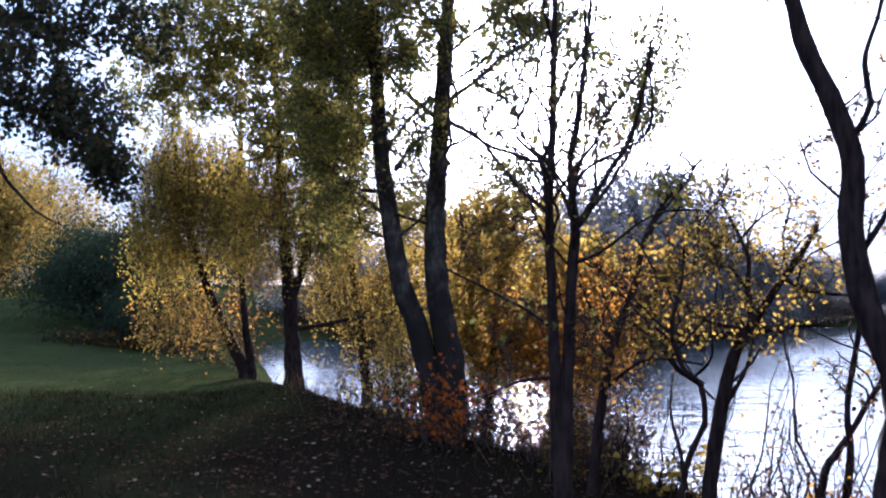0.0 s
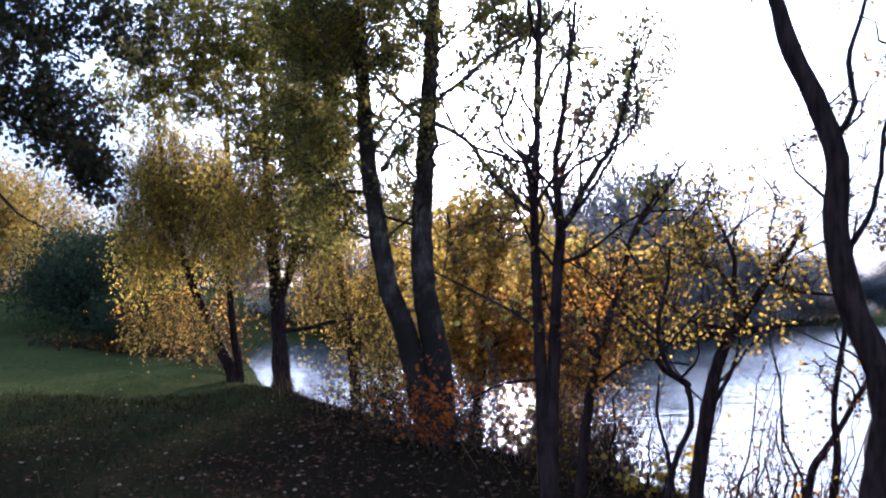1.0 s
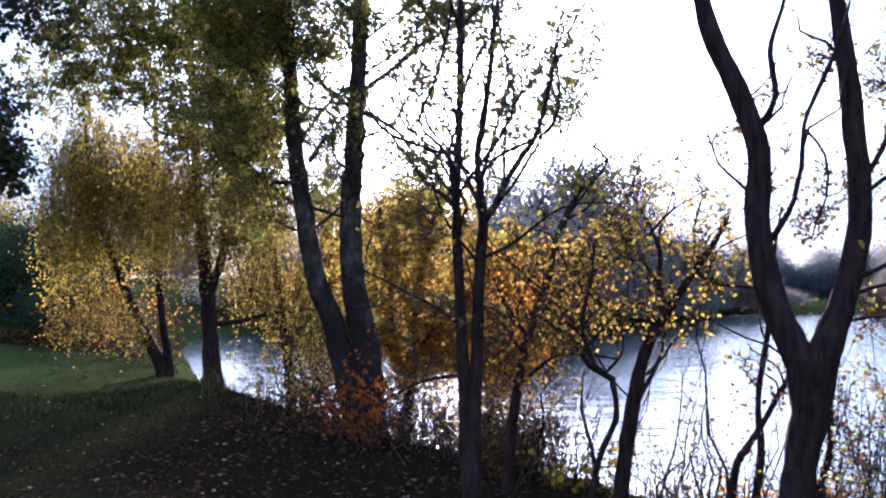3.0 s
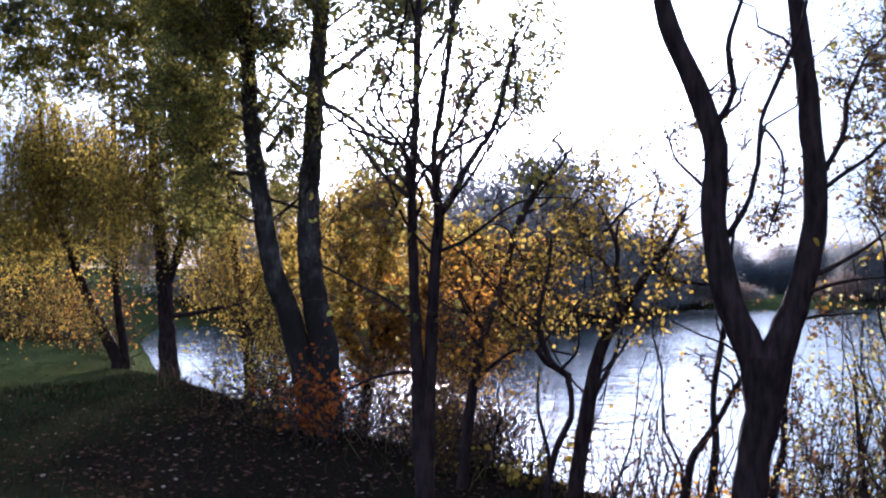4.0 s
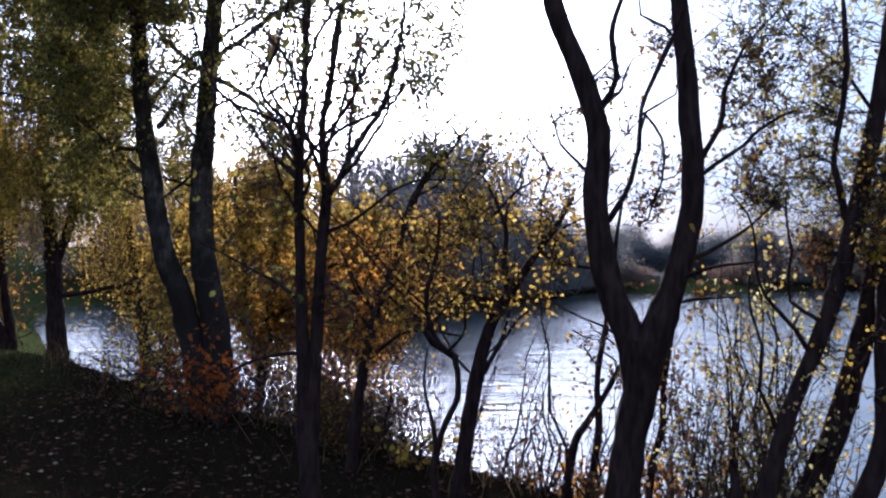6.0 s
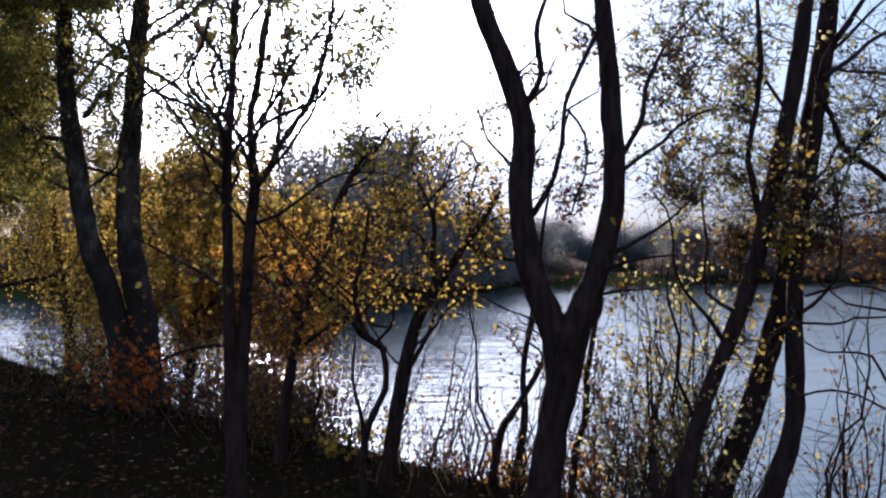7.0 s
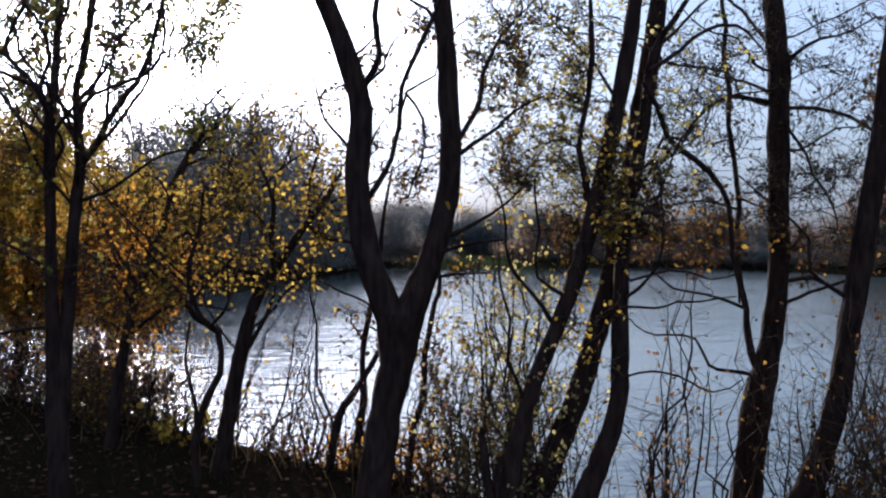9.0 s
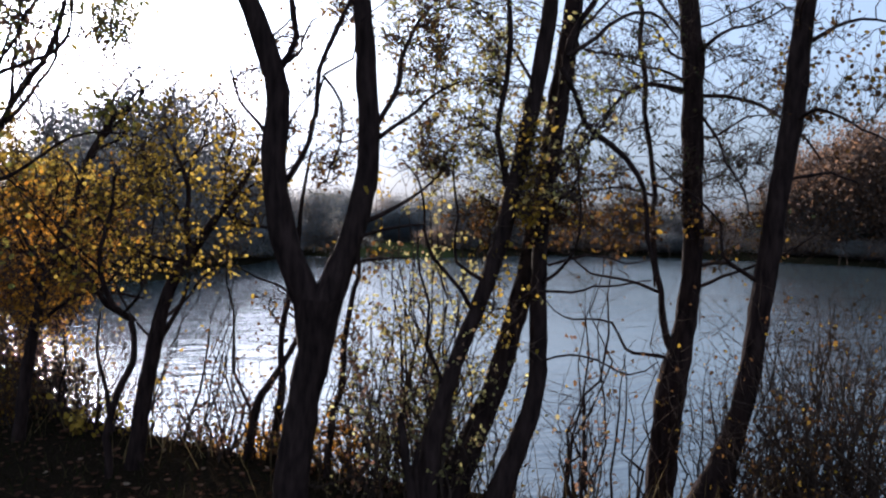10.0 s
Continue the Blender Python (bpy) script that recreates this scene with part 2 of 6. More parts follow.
POND = np.array([(-2.4, 19.8), (-5, 30), (-8.5, 45), (-10, 57), (-6.5, 62), (3, 60), (7.5, 49), (11, 48), (13, 55), (20, 65), (30, 82), (44, 82), (60, 92),
                 (76, 95), (84, 85), (88, 71), (92, 40), (70, 8), (40, -9), (20, -7), (10, 0.5), (6.8, 4.3), (5.0, 6.3), (4.1, 7.5), (3.2, 9.0), (2.3, 10.6), (1.3, 12.6), (0.0, 15.2)])


def smooth(a, b, v):
    u = np.clip((v - a) / (b - a), 0, 1)
    return u * u * (3 - 2 * u)


def shore(x, y):
    """Distance to the water's edge, negative on the water."""
    p = np.stack([x, y], -1)
    best, inside = np.full(x.shape, 1e9), np.zeros(x.shape, bool)
    for a, b in zip(POND, np.roll(POND, -1, 0)):
        u = np.clip(((p - a) @ (b - a)) / ((b - a) @ (b - a)), 0, 1)
        best = np.minimum(best, np.linalg.norm(p - a - u[..., None] * (b - a), axis=-1))
        cross = ((a[1] > y) != (b[1] > y)) & (x < (b[0] - a[0]) * (y - a[1]) / (b[1] - a[1] + 1e-12) + a[0])
        inside ^= cross
    return np.where(inside, -best, best)


def height(x, y):
    s = shore(x, y)
    near = WATER_LEVEL + 1.5 * smooth(-0.1, 2.2, s) + 0.012 * np.clip(s - 3, 0, 30)
    far = WATER_LEVEL + 0.55 * smooth(0, 1.6, s) + 0.03 * np.clip(s, 0, 45)
    w = smooth(34, 60, np.hypot(x, y))
    h = near * (1 - w) + far * w
    h = np.where(s < 0, WATER_LEVEL - np.clip(-s * 0.5, 0, 1.5), h)
    r = np.hypot(x, y)
    h = h + 1.8 * smooth(-4, -12, x) * smooth(20, 60, r) * (s > 0) * smooth(0, 4, s)
    lumps = 0.05 * np.sin(1.7 * x + 0.6 * y) * np.sin(1.1 * y - 0.4 * x) + 0.02 * np.sin(5.3 * x + 1.3) * np.sin(4.7 * y)
    return h + lumps * smooth(1.0, 3.0, s) * np.clip(1.2 - r / 120, 0, 1) + 1.5 * smooth(150, 500, r)


def mesh_from(name, verts, faces):
    me = bpy.data.meshes.new(name)
    verts, faces = np.asarray(verts, np.float32), np.asarray(faces, np.int32)
    me.vertices.add(len(verts))
    me.vertices.foreach_set("co", verts.ravel())
    me.loops.add(faces.size)
    me.loops.foreach_set("vertex_index", faces.ravel())
    me.polygons.add(len(faces))
    me.polygons.foreach_set("loop_start", np.arange(0, faces.size, faces.shape[1], dtype=np.int32))
    me.update(calc_edges=True)
    return me


def place(name, me, mat, parent=None, label=""):
    ob = new(name, me)
    me.materials.append(mat)
    if parent:
        ob.parent = parent
        ob.matrix_parent_inverse = parent.matrix_basis.inverted()
    if label:
        tagged(ob, label)
    return ob


def sheet(name, rings, spokes, zfun, mat):
    r, a = np.meshgrid(rings, spokes, indexing="ij")
    x, y = r * np.sin(a), r * np.cos(a)
    z = zfun(x, y)
    v = np.stack([x, y, z], -1).reshape(-1, 3)
    i, j = np.meshgrid(np.arange(len(rings) - 1), np.arange(len(spokes)), indexing="ij")
    n, k = len(spokes), (j + 1) % len(spokes)
    f = np.stack([i * n + j, i * n + k, (i + 1) * n + k, (i + 1) * n + j], -1).reshape(-1, 4)
    me = mesh_from(name, v, f[:, ::-1])
    me.polygons.foreach_set("use_smooth", np.ones(len(f), bool))
    return place(name, me, mat), x, y


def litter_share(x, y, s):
    """How far brown leaf litter, its colour darkened for tree shade, covers the grass: full on the bank, patchy
    beyond.
    """
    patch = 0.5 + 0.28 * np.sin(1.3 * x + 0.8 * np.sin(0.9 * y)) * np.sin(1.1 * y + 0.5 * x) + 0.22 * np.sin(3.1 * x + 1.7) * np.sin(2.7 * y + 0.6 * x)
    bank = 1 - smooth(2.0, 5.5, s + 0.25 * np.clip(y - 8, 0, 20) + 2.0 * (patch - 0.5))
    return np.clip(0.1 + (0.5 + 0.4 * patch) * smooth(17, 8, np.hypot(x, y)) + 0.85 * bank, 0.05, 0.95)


front = np.radians(np.concatenate([np.arange(-60, 100, 0.6), np.arange(100, 300, 5)]))
rings = np.concatenate([[0.01], np.geomspace(0.5, 40, 150), np.geomspace(41, 140, 60), np.geomspace(150, 4000, 16)])
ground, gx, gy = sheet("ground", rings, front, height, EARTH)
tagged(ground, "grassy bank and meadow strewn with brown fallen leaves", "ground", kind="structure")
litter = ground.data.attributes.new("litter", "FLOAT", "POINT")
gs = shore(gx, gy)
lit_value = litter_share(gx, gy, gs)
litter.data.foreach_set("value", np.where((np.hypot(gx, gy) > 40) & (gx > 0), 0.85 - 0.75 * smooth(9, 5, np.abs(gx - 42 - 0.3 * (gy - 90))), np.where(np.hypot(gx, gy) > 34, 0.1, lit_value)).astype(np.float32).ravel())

pond, _, _ = sheet("pond_water", np.array([0.01, 30, 60, 100, 140.0]), np.radians(np.arange(0, 360, 6)), lambda x, y: np.full(x.shape, WATER_LEVEL), WATER)
tagged(pond, "rippled pond water mirroring the bright sky", "pond", kind="structure")


# ---- building trees ----
def tubes(paths, radii, sides):
    """Many tapered tubes of one number of points: paths (n, k, 3), radii (n, k)."""
    n, k, _ = paths.shape
    tan = np.gradient(paths, axis=1)
    tan /= np.linalg.norm(tan, axis=-1, keepdims=True) + 1e-9
    ref = np.where(np.abs(tan[..., 2:3]) > 0.9, np.array([1.0, 0, 0]), np.array([0, 0, 1.0]))
    u = np.cross(tan, ref)
    for i in range(1, k):
        flip = (u[:, i] * u[:, i - 1]).sum(-1) < 0
        u[flip, i] *= -1
    u /= np.linalg.norm(u, axis=-1, keepdims=True) + 1e-9
    w = np.cross(tan, u)
    a = np.arange(sides) * 2 * np.pi / sides
    v = paths[:, :, None] + radii[:, :, None, None] * (np.cos(a)[None, None, :, None] * u[:, :, None] + np.sin(a)[None, None, :, None] * w[:, :, None])
    base = np.arange(n)[:, None, None] * k * sides + np.arange(k - 1)[None, :, None] * sides
    j = np.arange(sides)[None, None, :]
    q = (j + 1) % sides
    f = np.stack([base + j, base + q, base + sides + q, base + sides + j], -1).reshape(-1, 4)
    return v.reshape(-1, 3), f


def curve_through(points, step):
    """Catmull-Rom through control points of x, y, z, radius."""
    p = np.array(points, float)
    p = np.vstack([2 * p[0] - p[1], p, 2 * p[-1] - p[-2]])
    out = []
    for i in range(1, len(p) - 2):
        n = max(2, int(np.linalg.norm(p[i + 1, :3] - p[i, :3]) / step))
        s = np.linspace(0, 1, n, endpoint=False)[:, None]
        a, b, c, d = p[i - 1], p[i], p[i + 1], p[i + 2]
        out.append(0.5 * (2 * b + (c - a) * s + (2 * a - 5 * b + 4 * c - d) * s**2 + (3 * b - a - 3 * c + d) * s**3))
    out = np.vstack(out + [p[-2:-1]])
    out[:, 3] = np.maximum(out[:, 3], 0.0015)
    return out


rng = np.random.default_rng(11)


def nudge(t, dx, dy):
    """Moves a finished tree with all its parts."""
    t["root"].matrix_basis = Matrix.Translation((dx, dy, 0)) @ t["root"].matrix_basis


seeds = iter(range(100, 400))


def tree(name, label, category, bark, girth=1.0):
    global rng
    rng = np.random.default_rng(next(seeds))
    return {"name": name, "label": label, "category": category, "bark": bark, "girth": girth, "root": None, "nodes": np.zeros((0, 4))}


def stem(t, part_name, points):
    """A trunk or limb of its own through control points of x, y, z, radius."""
    c = curve_through(points, 0.07)
    if part_name == "trunk":
        c[:, 3] *= t["girth"]
    if t["root"] is None:
        t["root"] = new(t["name"])
        t["root"].empty_display_size = 0.3
        t["root"].location = tuple(c[0, :3])
        t["root"].matrix_basis = Matrix.Translation(tuple(c[0, :3]))
        tagged(t["root"], t["label"], t["category"])
    if part_name == "trunk":
        low = height(c[:1, 0], c[:1, 1])[0]
        if low < c[0, 2] and (len(t["nodes"]) == 0 or c[0, 2] - low < 0.4):
            c = np.vstack([[[c[0, 0], c[0, 1], low - 0.2, c[0, 3] * 1.1]], c])
    if c[:, 3].max() < 0.032:
        # thin wood grows in short crooked steps
        k = len(c)
        bend = np.interp(np.arange(k), np.arange(0, k + 3, 3), rng.normal(0, 1, len(np.arange(0, k + 3, 3))))
        bend2 = np.interp(np.arange(k), np.arange(0, k + 2, 2), rng.normal(0, 1, len(np.arange(0, k + 2, 2))))
        ease = np.minimum(1, np.arange(k) / 3) * 0.017
        c[:, 0] += bend * ease
        c[:, 1] += bend2 * ease
        c[:, 2] += bend * bend2 * ease * 0.6
    sides = 14 if c[:, 3].max() > 0.06 else 8
    v, f = tubes(c[None, :, :3], c[None, :, 3], sides)
    ring = np.repeat(c[:, 3], sides)[:, None]
    centre = np.repeat(c[:, :3], sides, axis=0)
    wob = 0.05 * np.sin(v[:, 2] * 23 + v[:, 0] * 40) + 0.05 * np.sin(v[:, 1] * 57 + v[:, 2] * 11 + 2) + rng.normal(0, 0.035, len(v))
    v = centre + (v - centre) * (1 + wob[:, None] * (ring > 0.012))
    me = mesh_from(part_name, v, f)
    me.polygons.foreach_set("use_smooth", np.ones(len(f), bool))
    place(part_name, me, t["bark"], t["root"])
    t["nodes"] = np.vstack([t["nodes"], c[len(c) // 4 if part_name == "trunk" else 0:]])


def side_limbs(t, n, long, rise, low=0.7):
    """Smaller limbs that leave the stems at random places and bend upwards."""
    nodes, foot = t["nodes"], t["root"].location[2]
    able = nodes[(nodes[:, 3] > 0.012) & (nodes[:, 2] > foot + low)]
    for _ in range(n):
        p = able[int(rng.integers(0, len(able)))]
        a, reach = rng.uniform(0, 6.283), long * rng.uniform(0.45, 1.0)
        way = np.array([math.cos(a), math.sin(a), rise * rng.uniform(0.5, 1.3)])
        way *= reach / np.linalg.norm(way)
        r = min(0.5 * p[3], 0.006 + 0.007 * reach) * rng.uniform(0.7, 1.0)
        pts = []
        for s in (0, 0.3, 0.55, 0.8, 1.0):
            q = p[:3] + way * s + np.array([0, 0, 0.18 * reach * s * s]) + (rng.normal(0, 0.055 * reach, 3) if s > 0 else 0)
            pts.append((*q, r * (1 - 0.85 * s) + 0.0018))
        stem(t, "limb", pts)


def leaf_quads(at, size, hang=0.3):
    """Folded leaf blades: six corners, two faces each."""
    n = len(at)
    u = rng.normal(0, 1, (n, 3))
    u[:, 2] -= hang * 2
    u /= np.linalg.norm(u, axis=1, keepdims=True)
    w = np.cross(u, rng.normal(0, 1, (n, 3)))
    w /= np.linalg.norm(w, axis=1, keepdims=True) + 1e-9
    k = np.cross(u, w)
    s = size * rng.uniform(0.65, 1.25, (n, 1))
    v = np.stack([at, at + s * (0.28 * u + 0.36 * w + 0.12 * k), at + s * (0.7 * u + 0.3 * w + 0.1 * k), at + s * u,
                  at + s * (0.7 * u - 0.3 * w + 0.1 * k), at + s * (0.28 * u - 0.36 * w + 0.12 * k)], 1).reshape(-1, 3)
    b = np.arange(n)[:, None] * 6
    f = np.concatenate([b + np.array([[0, 1, 2, 3]]), b + np.array([[0, 3, 4, 5]])])
    return v, f


def crown(t, leaf, clumps, per, size, droop, many=2.0):
    """Twigs that grow from the stems into clumps (x, y, z, and half widths, number), with leaves along them."""
    aims = []
    for x, y, z, rx, ry, rz, n in clumps:
        n = int(n * many)
        d = rng.normal(0, 1, (n, 3))
        d /= np.linalg.norm(d, axis=1, keepdims=True)
        aims.append(np.array([x, y, z]) + d * rng.uniform(0.1, 1, (n, 1)) ** (1 / 2.2) * np.array([rx, ry, rz]))
    aims = np.vstack(aims)
    nodes = np.zeros((len(t["nodes"]) + 5 * len(aims), 4))
    count = len(t["nodes"])
    nodes[:count] = t["nodes"]
    first = np.array([np.linalg.norm(nodes[:count, :3] - a, axis=1).min() for a in aims])
    s = np.linspace(0, 1, 7)
    paths, radii = [], []
    for a in aims[np.argsort(first)]:
        off = a - nodes[:count, :3]
        dist = np.linalg.norm(off, axis=1)
        side = np.maximum(0, -off[:, 2]) if droop >= 0 else np.maximum(0, off[:, 2])
        i = int(np.argmin(dist + 0.6 * side + 0.25 * (nodes[:count, 3] < 0.003)))
        L = dist[i] + 0.02
        bow = 0.1 if droop >= 0 else 0.28 * min(1.2, -droop)
        p = nodes[i, :3] + off[i] * s[:, None] + np.array([0, 0, 1.0]) * (bow * L * np.sin(np.pi * s ** 0.8))[:, None]
        p += rng.normal(0, 0.05 * L, (7, 3)) * (np.sin(np.pi * s) ** 0.5)[:, None]
        rb = min(0.75 * nodes[i, 3], 0.0025 + 0.007 * L)
        rr = np.linspace(max(rb, 0.0022), 0.0016, 7)
        paths.append(p)
        radii.append(rr)
        nodes[count:count + 5] = np.column_stack([p[2:], rr[2:]])
        count += 5
    paths, radii = np.array(paths), np.array(radii)
    t["nodes"] = nodes[:count]
    m = len(paths)
    # side shoots
    shoots = 4
    at = rng.integers(2, 7, (m, shoots))
    foot = paths[np.arange(m)[:, None], at]
    span = np.clip(np.linalg.norm(paths[:, -1] - paths[:, 0], axis=1), 0.25, 1.0)[:, None, None]
    way = rng.normal(0, 1, (m, shoots, 3))
    way[..., 2] += 0.5 if droop >= 0 else 0.9 * droop
    if droop < 0:
        way = rng.normal(0, 0.3, (m, shoots, 3)) - np.array([0, 0, 1.0])
    way /= np.linalg.norm(way, axis=-1, keepdims=True)
    length = span * rng.uniform(0.25, 0.75, (m, shoots, 1)) if droop >= 0 else rng.uniform(0.3, 1.1, (m, shoots, 1)) * min(1.2, 0.35 - droop)
    q = np.linspace(0, 1, 4)[None, None, :, None]
    side_p = foot[:, :, None] + (way * length)[:, :, None] * q + np.array([0, 0, 1.0]) * (min(0, droop) * length[:, :, None]) * 0.15 * q ** 2
    side_p = side_p + rng.normal(0, 0.012, side_p.shape) * (q > 0)
    side_p = side_p.reshape(m * shoots, 4, 3)
    v1, f1 = tubes(paths, radii, 4)
    v2, f2 = tubes(side_p, np.tile(np.linspace(0.0022, 0.0012, 4), (m * shoots, 1)), 3)
    place("branchwork", mesh_from("branchwork", np.vstack([v1, v2]), np.vstack([f1, f2 + len(v1)])), TWIG, t["root"], "fine dark twigs")["kind"] = "stuff"
    # leaves along twigs and shoots
    n = int(m * per)
    pick, frac = rng.integers(0, m, n), rng.uniform(0.3, 1, n) * 6
    lo = np.minimum(frac.astype(int), 5)
    on_path = paths[pick, lo] + (paths[pick, lo + 1] - paths[pick, lo]) * (frac - lo)[:, None]
    pick2, frac2 = rng.integers(0, m * shoots, n), rng.uniform(0.2, 1, n) * 3
    lo2 = np.minimum(frac2.astype(int), 2)
    on_side = side_p[pick2, lo2] + (side_p[pick2, lo2 + 1] - side_p[pick2, lo2]) * (frac2 - lo2)[:, None]
    pos = np.where((rng.uniform(0, 1, n) < (0.35 if droop >= 0 else 0.12))[:, None], on_path, on_side) + rng.normal(0, (1.3 if t["bark"] is BIRCH else 0.8) * size, (n, 3))
    if t["bark"] is BIRCH:
        # the stems themselves stay bare
        thick = t["nodes"][t["nodes"][:, 3] > 0.018, :3][::2]
        gap = np.full(len(pos), 9.0)
        for q in thick:
            gap = np.minimum(gap, ((pos - q) ** 2).sum(1))
        pos = pos[np.sqrt(gap) > rng.uniform(0.12, 0.6, len(pos))]
    v, f = leaf_quads(pos, size * 1.15, 0.2 if droop >= 0 else 0.5)
    place("foliage", mesh_from("foliage", v, f), leaf, t["root"], leaf.name.replace("_", " ") + "s on the twigs")["kind"] = "stuff"


# ---- trees on the bank ----
# twin-stemmed birch with pale cracked bark and thinning autumn leaves
t = tree("birch_tree", "twin-stemmed birch with pale cracked bark and thinning autumn leaves", "birch tree", BIRCH, 1.02)
stem(t, "trunk", [(-0.01, 9.90, 0.05, 0.126), (-0.21, 9.90, 0.95, 0.113), (-0.42, 9.89, 1.57, 0.100), (-0.54, 9.89, 2.26, 0.089), (-0.62, 9.88, 2.83, 0.080), (-0.66, 9.88, 3.40, 0.071), (-0.69, 9.88, 3.98, 0.063), (-0.71, 9.87, 4.44, 0.058), (-0.77, 9.87, 5.32, 0.043), (-0.83, 9.87, 6.32, 0.026), (-0.89, 9.86, 7.26, 0.011)])
stem(t, "trunk", [(0.12, 9.90, 0.03, 0.143), (0.07, 9.90, 0.78, 0.134), (-0.05, 9.90, 1.46, 0.117), (-0.08, 9.90, 2.14, 0.104), (-0.05, 9.90, 2.72, 0.091), (-0.02, 9.90, 3.29, 0.082), (0.02, 9.90, 3.87, 0.074), (0.05, 9.90, 4.45, 0.067), (0.09, 9.90, 5.45, 0.052), (0.13, 9.90, 6.51, 0.030), (0.15, 9.90, 7.41, 0.011)])
stem(t, "limb", [(-0.01, 9.90, 3.35, 0.026), (0.26, 9.75, 3.55, 0.025), (0.59, 9.58, 3.79, 0.022), (0.91, 9.41, 3.92, 0.019), (1.16, 9.23, 4.06, 0.013)])
stem(t, "limb", [(-0.05, 9.90, 3.23, 0.028), (-0.29, 10.06, 3.44, 0.023), (-0.50, 10.22, 3.65, 0.018), (-0.67, 10.38, 3.86, 0.012)])
stem(t, "limb", [(0.04, 9.90, 3.20, 0.028), (0.32, 9.77, 3.04, 0.022), (0.54, 9.64, 2.74, 0.017), (0.80, 9.49, 2.44, 0.014), (0.98, 9.35, 2.24, 0.008)])
stem(t, "limb", [(-0.48, 9.89, 2.71, 0.028), (-0.31, 10.10, 2.97, 0.020), (-0.08, 10.30, 3.27, 0.012)])
stem(t, "limb", [(-0.62, 9.88, 2.48, 0.026), (-0.95, 10.06, 2.56, 0.020), (-1.26, 10.22, 2.82, 0.015), (-1.53, 10.39, 3.02, 0.009)])
side_limbs(t, 26, 2.6, 0.8)
crown(t, LEAF_OLIVE, [(0.8, 9.6, 4.2, 0.50, 0.80, 0.33, 20), (0.4, 9.7, 2.7, 0.45, 0.70, 0.39, 9), (-0.3, 10.0, 2.7, 0.40, 0.70, 0.46, 22), (0.6, 9.6, 4.0, 0.72, 1.00, 0.44, 44), (0.4, 9.8, 3.4, 0.51, 0.80, 0.51, 22), (-0.4, 9.8, 4.1, 0.62, 1.00, 0.51, 80), (-0.3, 9.8, 3.3, 0.45, 0.90, 0.62, 36), (-1.1, 10.1, 3.2, 0.59, 1.10, 0.88, 110), (-1.1, 10.1, 4.2, 0.65, 1.20, 0.53, 110), (0.6, 9.4, 2.7, 0.49, 0.70, 0.32, 7), (-1.0, 10.2, 2.3, 0.53, 0.90, 0.41, 26), (-0.3, 10.3, 2.4, 0.36, 0.80, 0.41, 16), (0.4, 9.8, 5.1, 1.35, 1.60, 0.56, 70), (-1.1, 9.9, 5.2, 1.04, 1.60, 0.63, 60), (-0.4, 10.0, 6.5, 1.15, 1.80, 0.81, 50)], 25, 0.027, 0.3, 7.2)
crown(t, LEAF_OLIVE, [(0.5, 9.6, 2.5, 0.39, 0.70, 0.39, 6), (1.6, 9.3, 3.9, 0.59, 0.70, 0.43, 50), (1.2, 9.3, 3.7, 0.38, 0.60, 0.43, 22), (2.1, 9.2, 3.7, 0.32, 0.50, 0.49, 34), (2.0, 9.2, 3.2, 0.22, 0.40, 0.22, 12)], 13, 0.026, 0.15, 3.0)
crown(t, LEAF_OLIVE, [(1.67, 9.51, 3.51, 0.49, 0.50, 0.32, 26), (2.02, 9.46, 3.38, 0.32, 0.50, 0.32, 24), (1.34, 9.55, 3.27, 0.32, 0.50, 0.27, 12), (2.11, 9.44, 3.96, 0.65, 0.60, 0.32, 24)], 12, 0.024, 0.1, 1.7)
crown(t, LEAF_RUST, [(1.49, 9.55, 3.20, 0.43, 0.40, 0.27, 20), (2.01, 9.48, 3.25, 0.32, 0.40, 0.27, 18), (1.27, 9.57, 2.83, 0.27, 0.40, 0.22, 10), (1.88, 9.48, 3.26, 0.32, 0.40, 0.27, 12)], 10, 0.024, -0.3, 1.6)

# weeping birch with hanging olive and yellow foliage on the bank
t = tree("weeping_birch", "weeping birch with hanging olive and yellow foliage on the bank", "birch tree", BARK)
stem(t, "trunk", [(-2.48, 15.60, 0.05, 0.159), (-2.51, 15.60, 0.73, 0.121), (-2.56, 15.59, 1.45, 0.111), (-2.64, 15.58, 2.34, 0.083), (-2.71, 15.57, 3.15, 0.069), (-2.76, 15.56, 4.33, 0.055), (-2.84, 15.54, 5.69, 0.041), (-2.89, 15.53, 7.25, 0.032), (-2.93, 15.53, 8.44, 0.014)])
stem(t, "limb", [(-2.50, 15.60, 1.40, 0.069), (-2.30, 15.63, 2.08, 0.069), (-2.16, 15.65, 3.16, 0.059), (-2.08, 15.66, 4.35, 0.045), (-1.99, 15.67, 5.73, 0.041), (-1.96, 15.68, 7.30, 0.018)])
stem(t, "limb", [(-2.41, 15.61, 0.89, 0.041), (-2.02, 15.67, 0.94, 0.032), (-1.66, 15.71, 1.03, 0.027), (-1.12, 15.76, 1.08, 0.014)])
side_limbs(t, 10, 2.4, 0.6)
crown(t, LEAF_OLIVE, [(-2.7, 15.4, 4.9, 1.17, 1.60, 1.35, 100), (-3.8, 15.1, 5.4, 1.08, 1.50, 0.99, 60), (-4.4, 15.0, 4.7, 0.54, 1.20, 0.99, 24), (-3.3, 15.5, 6.7, 1.82, 2.00, 0.91, 44), (-1.9, 15.4, 3.1, 0.62, 1.00, 1.07, 40), (-2.0, 15.4, 2.4, 0.45, 1.00, 0.54, 14)], 20, 0.044, 0.15, 4.0)
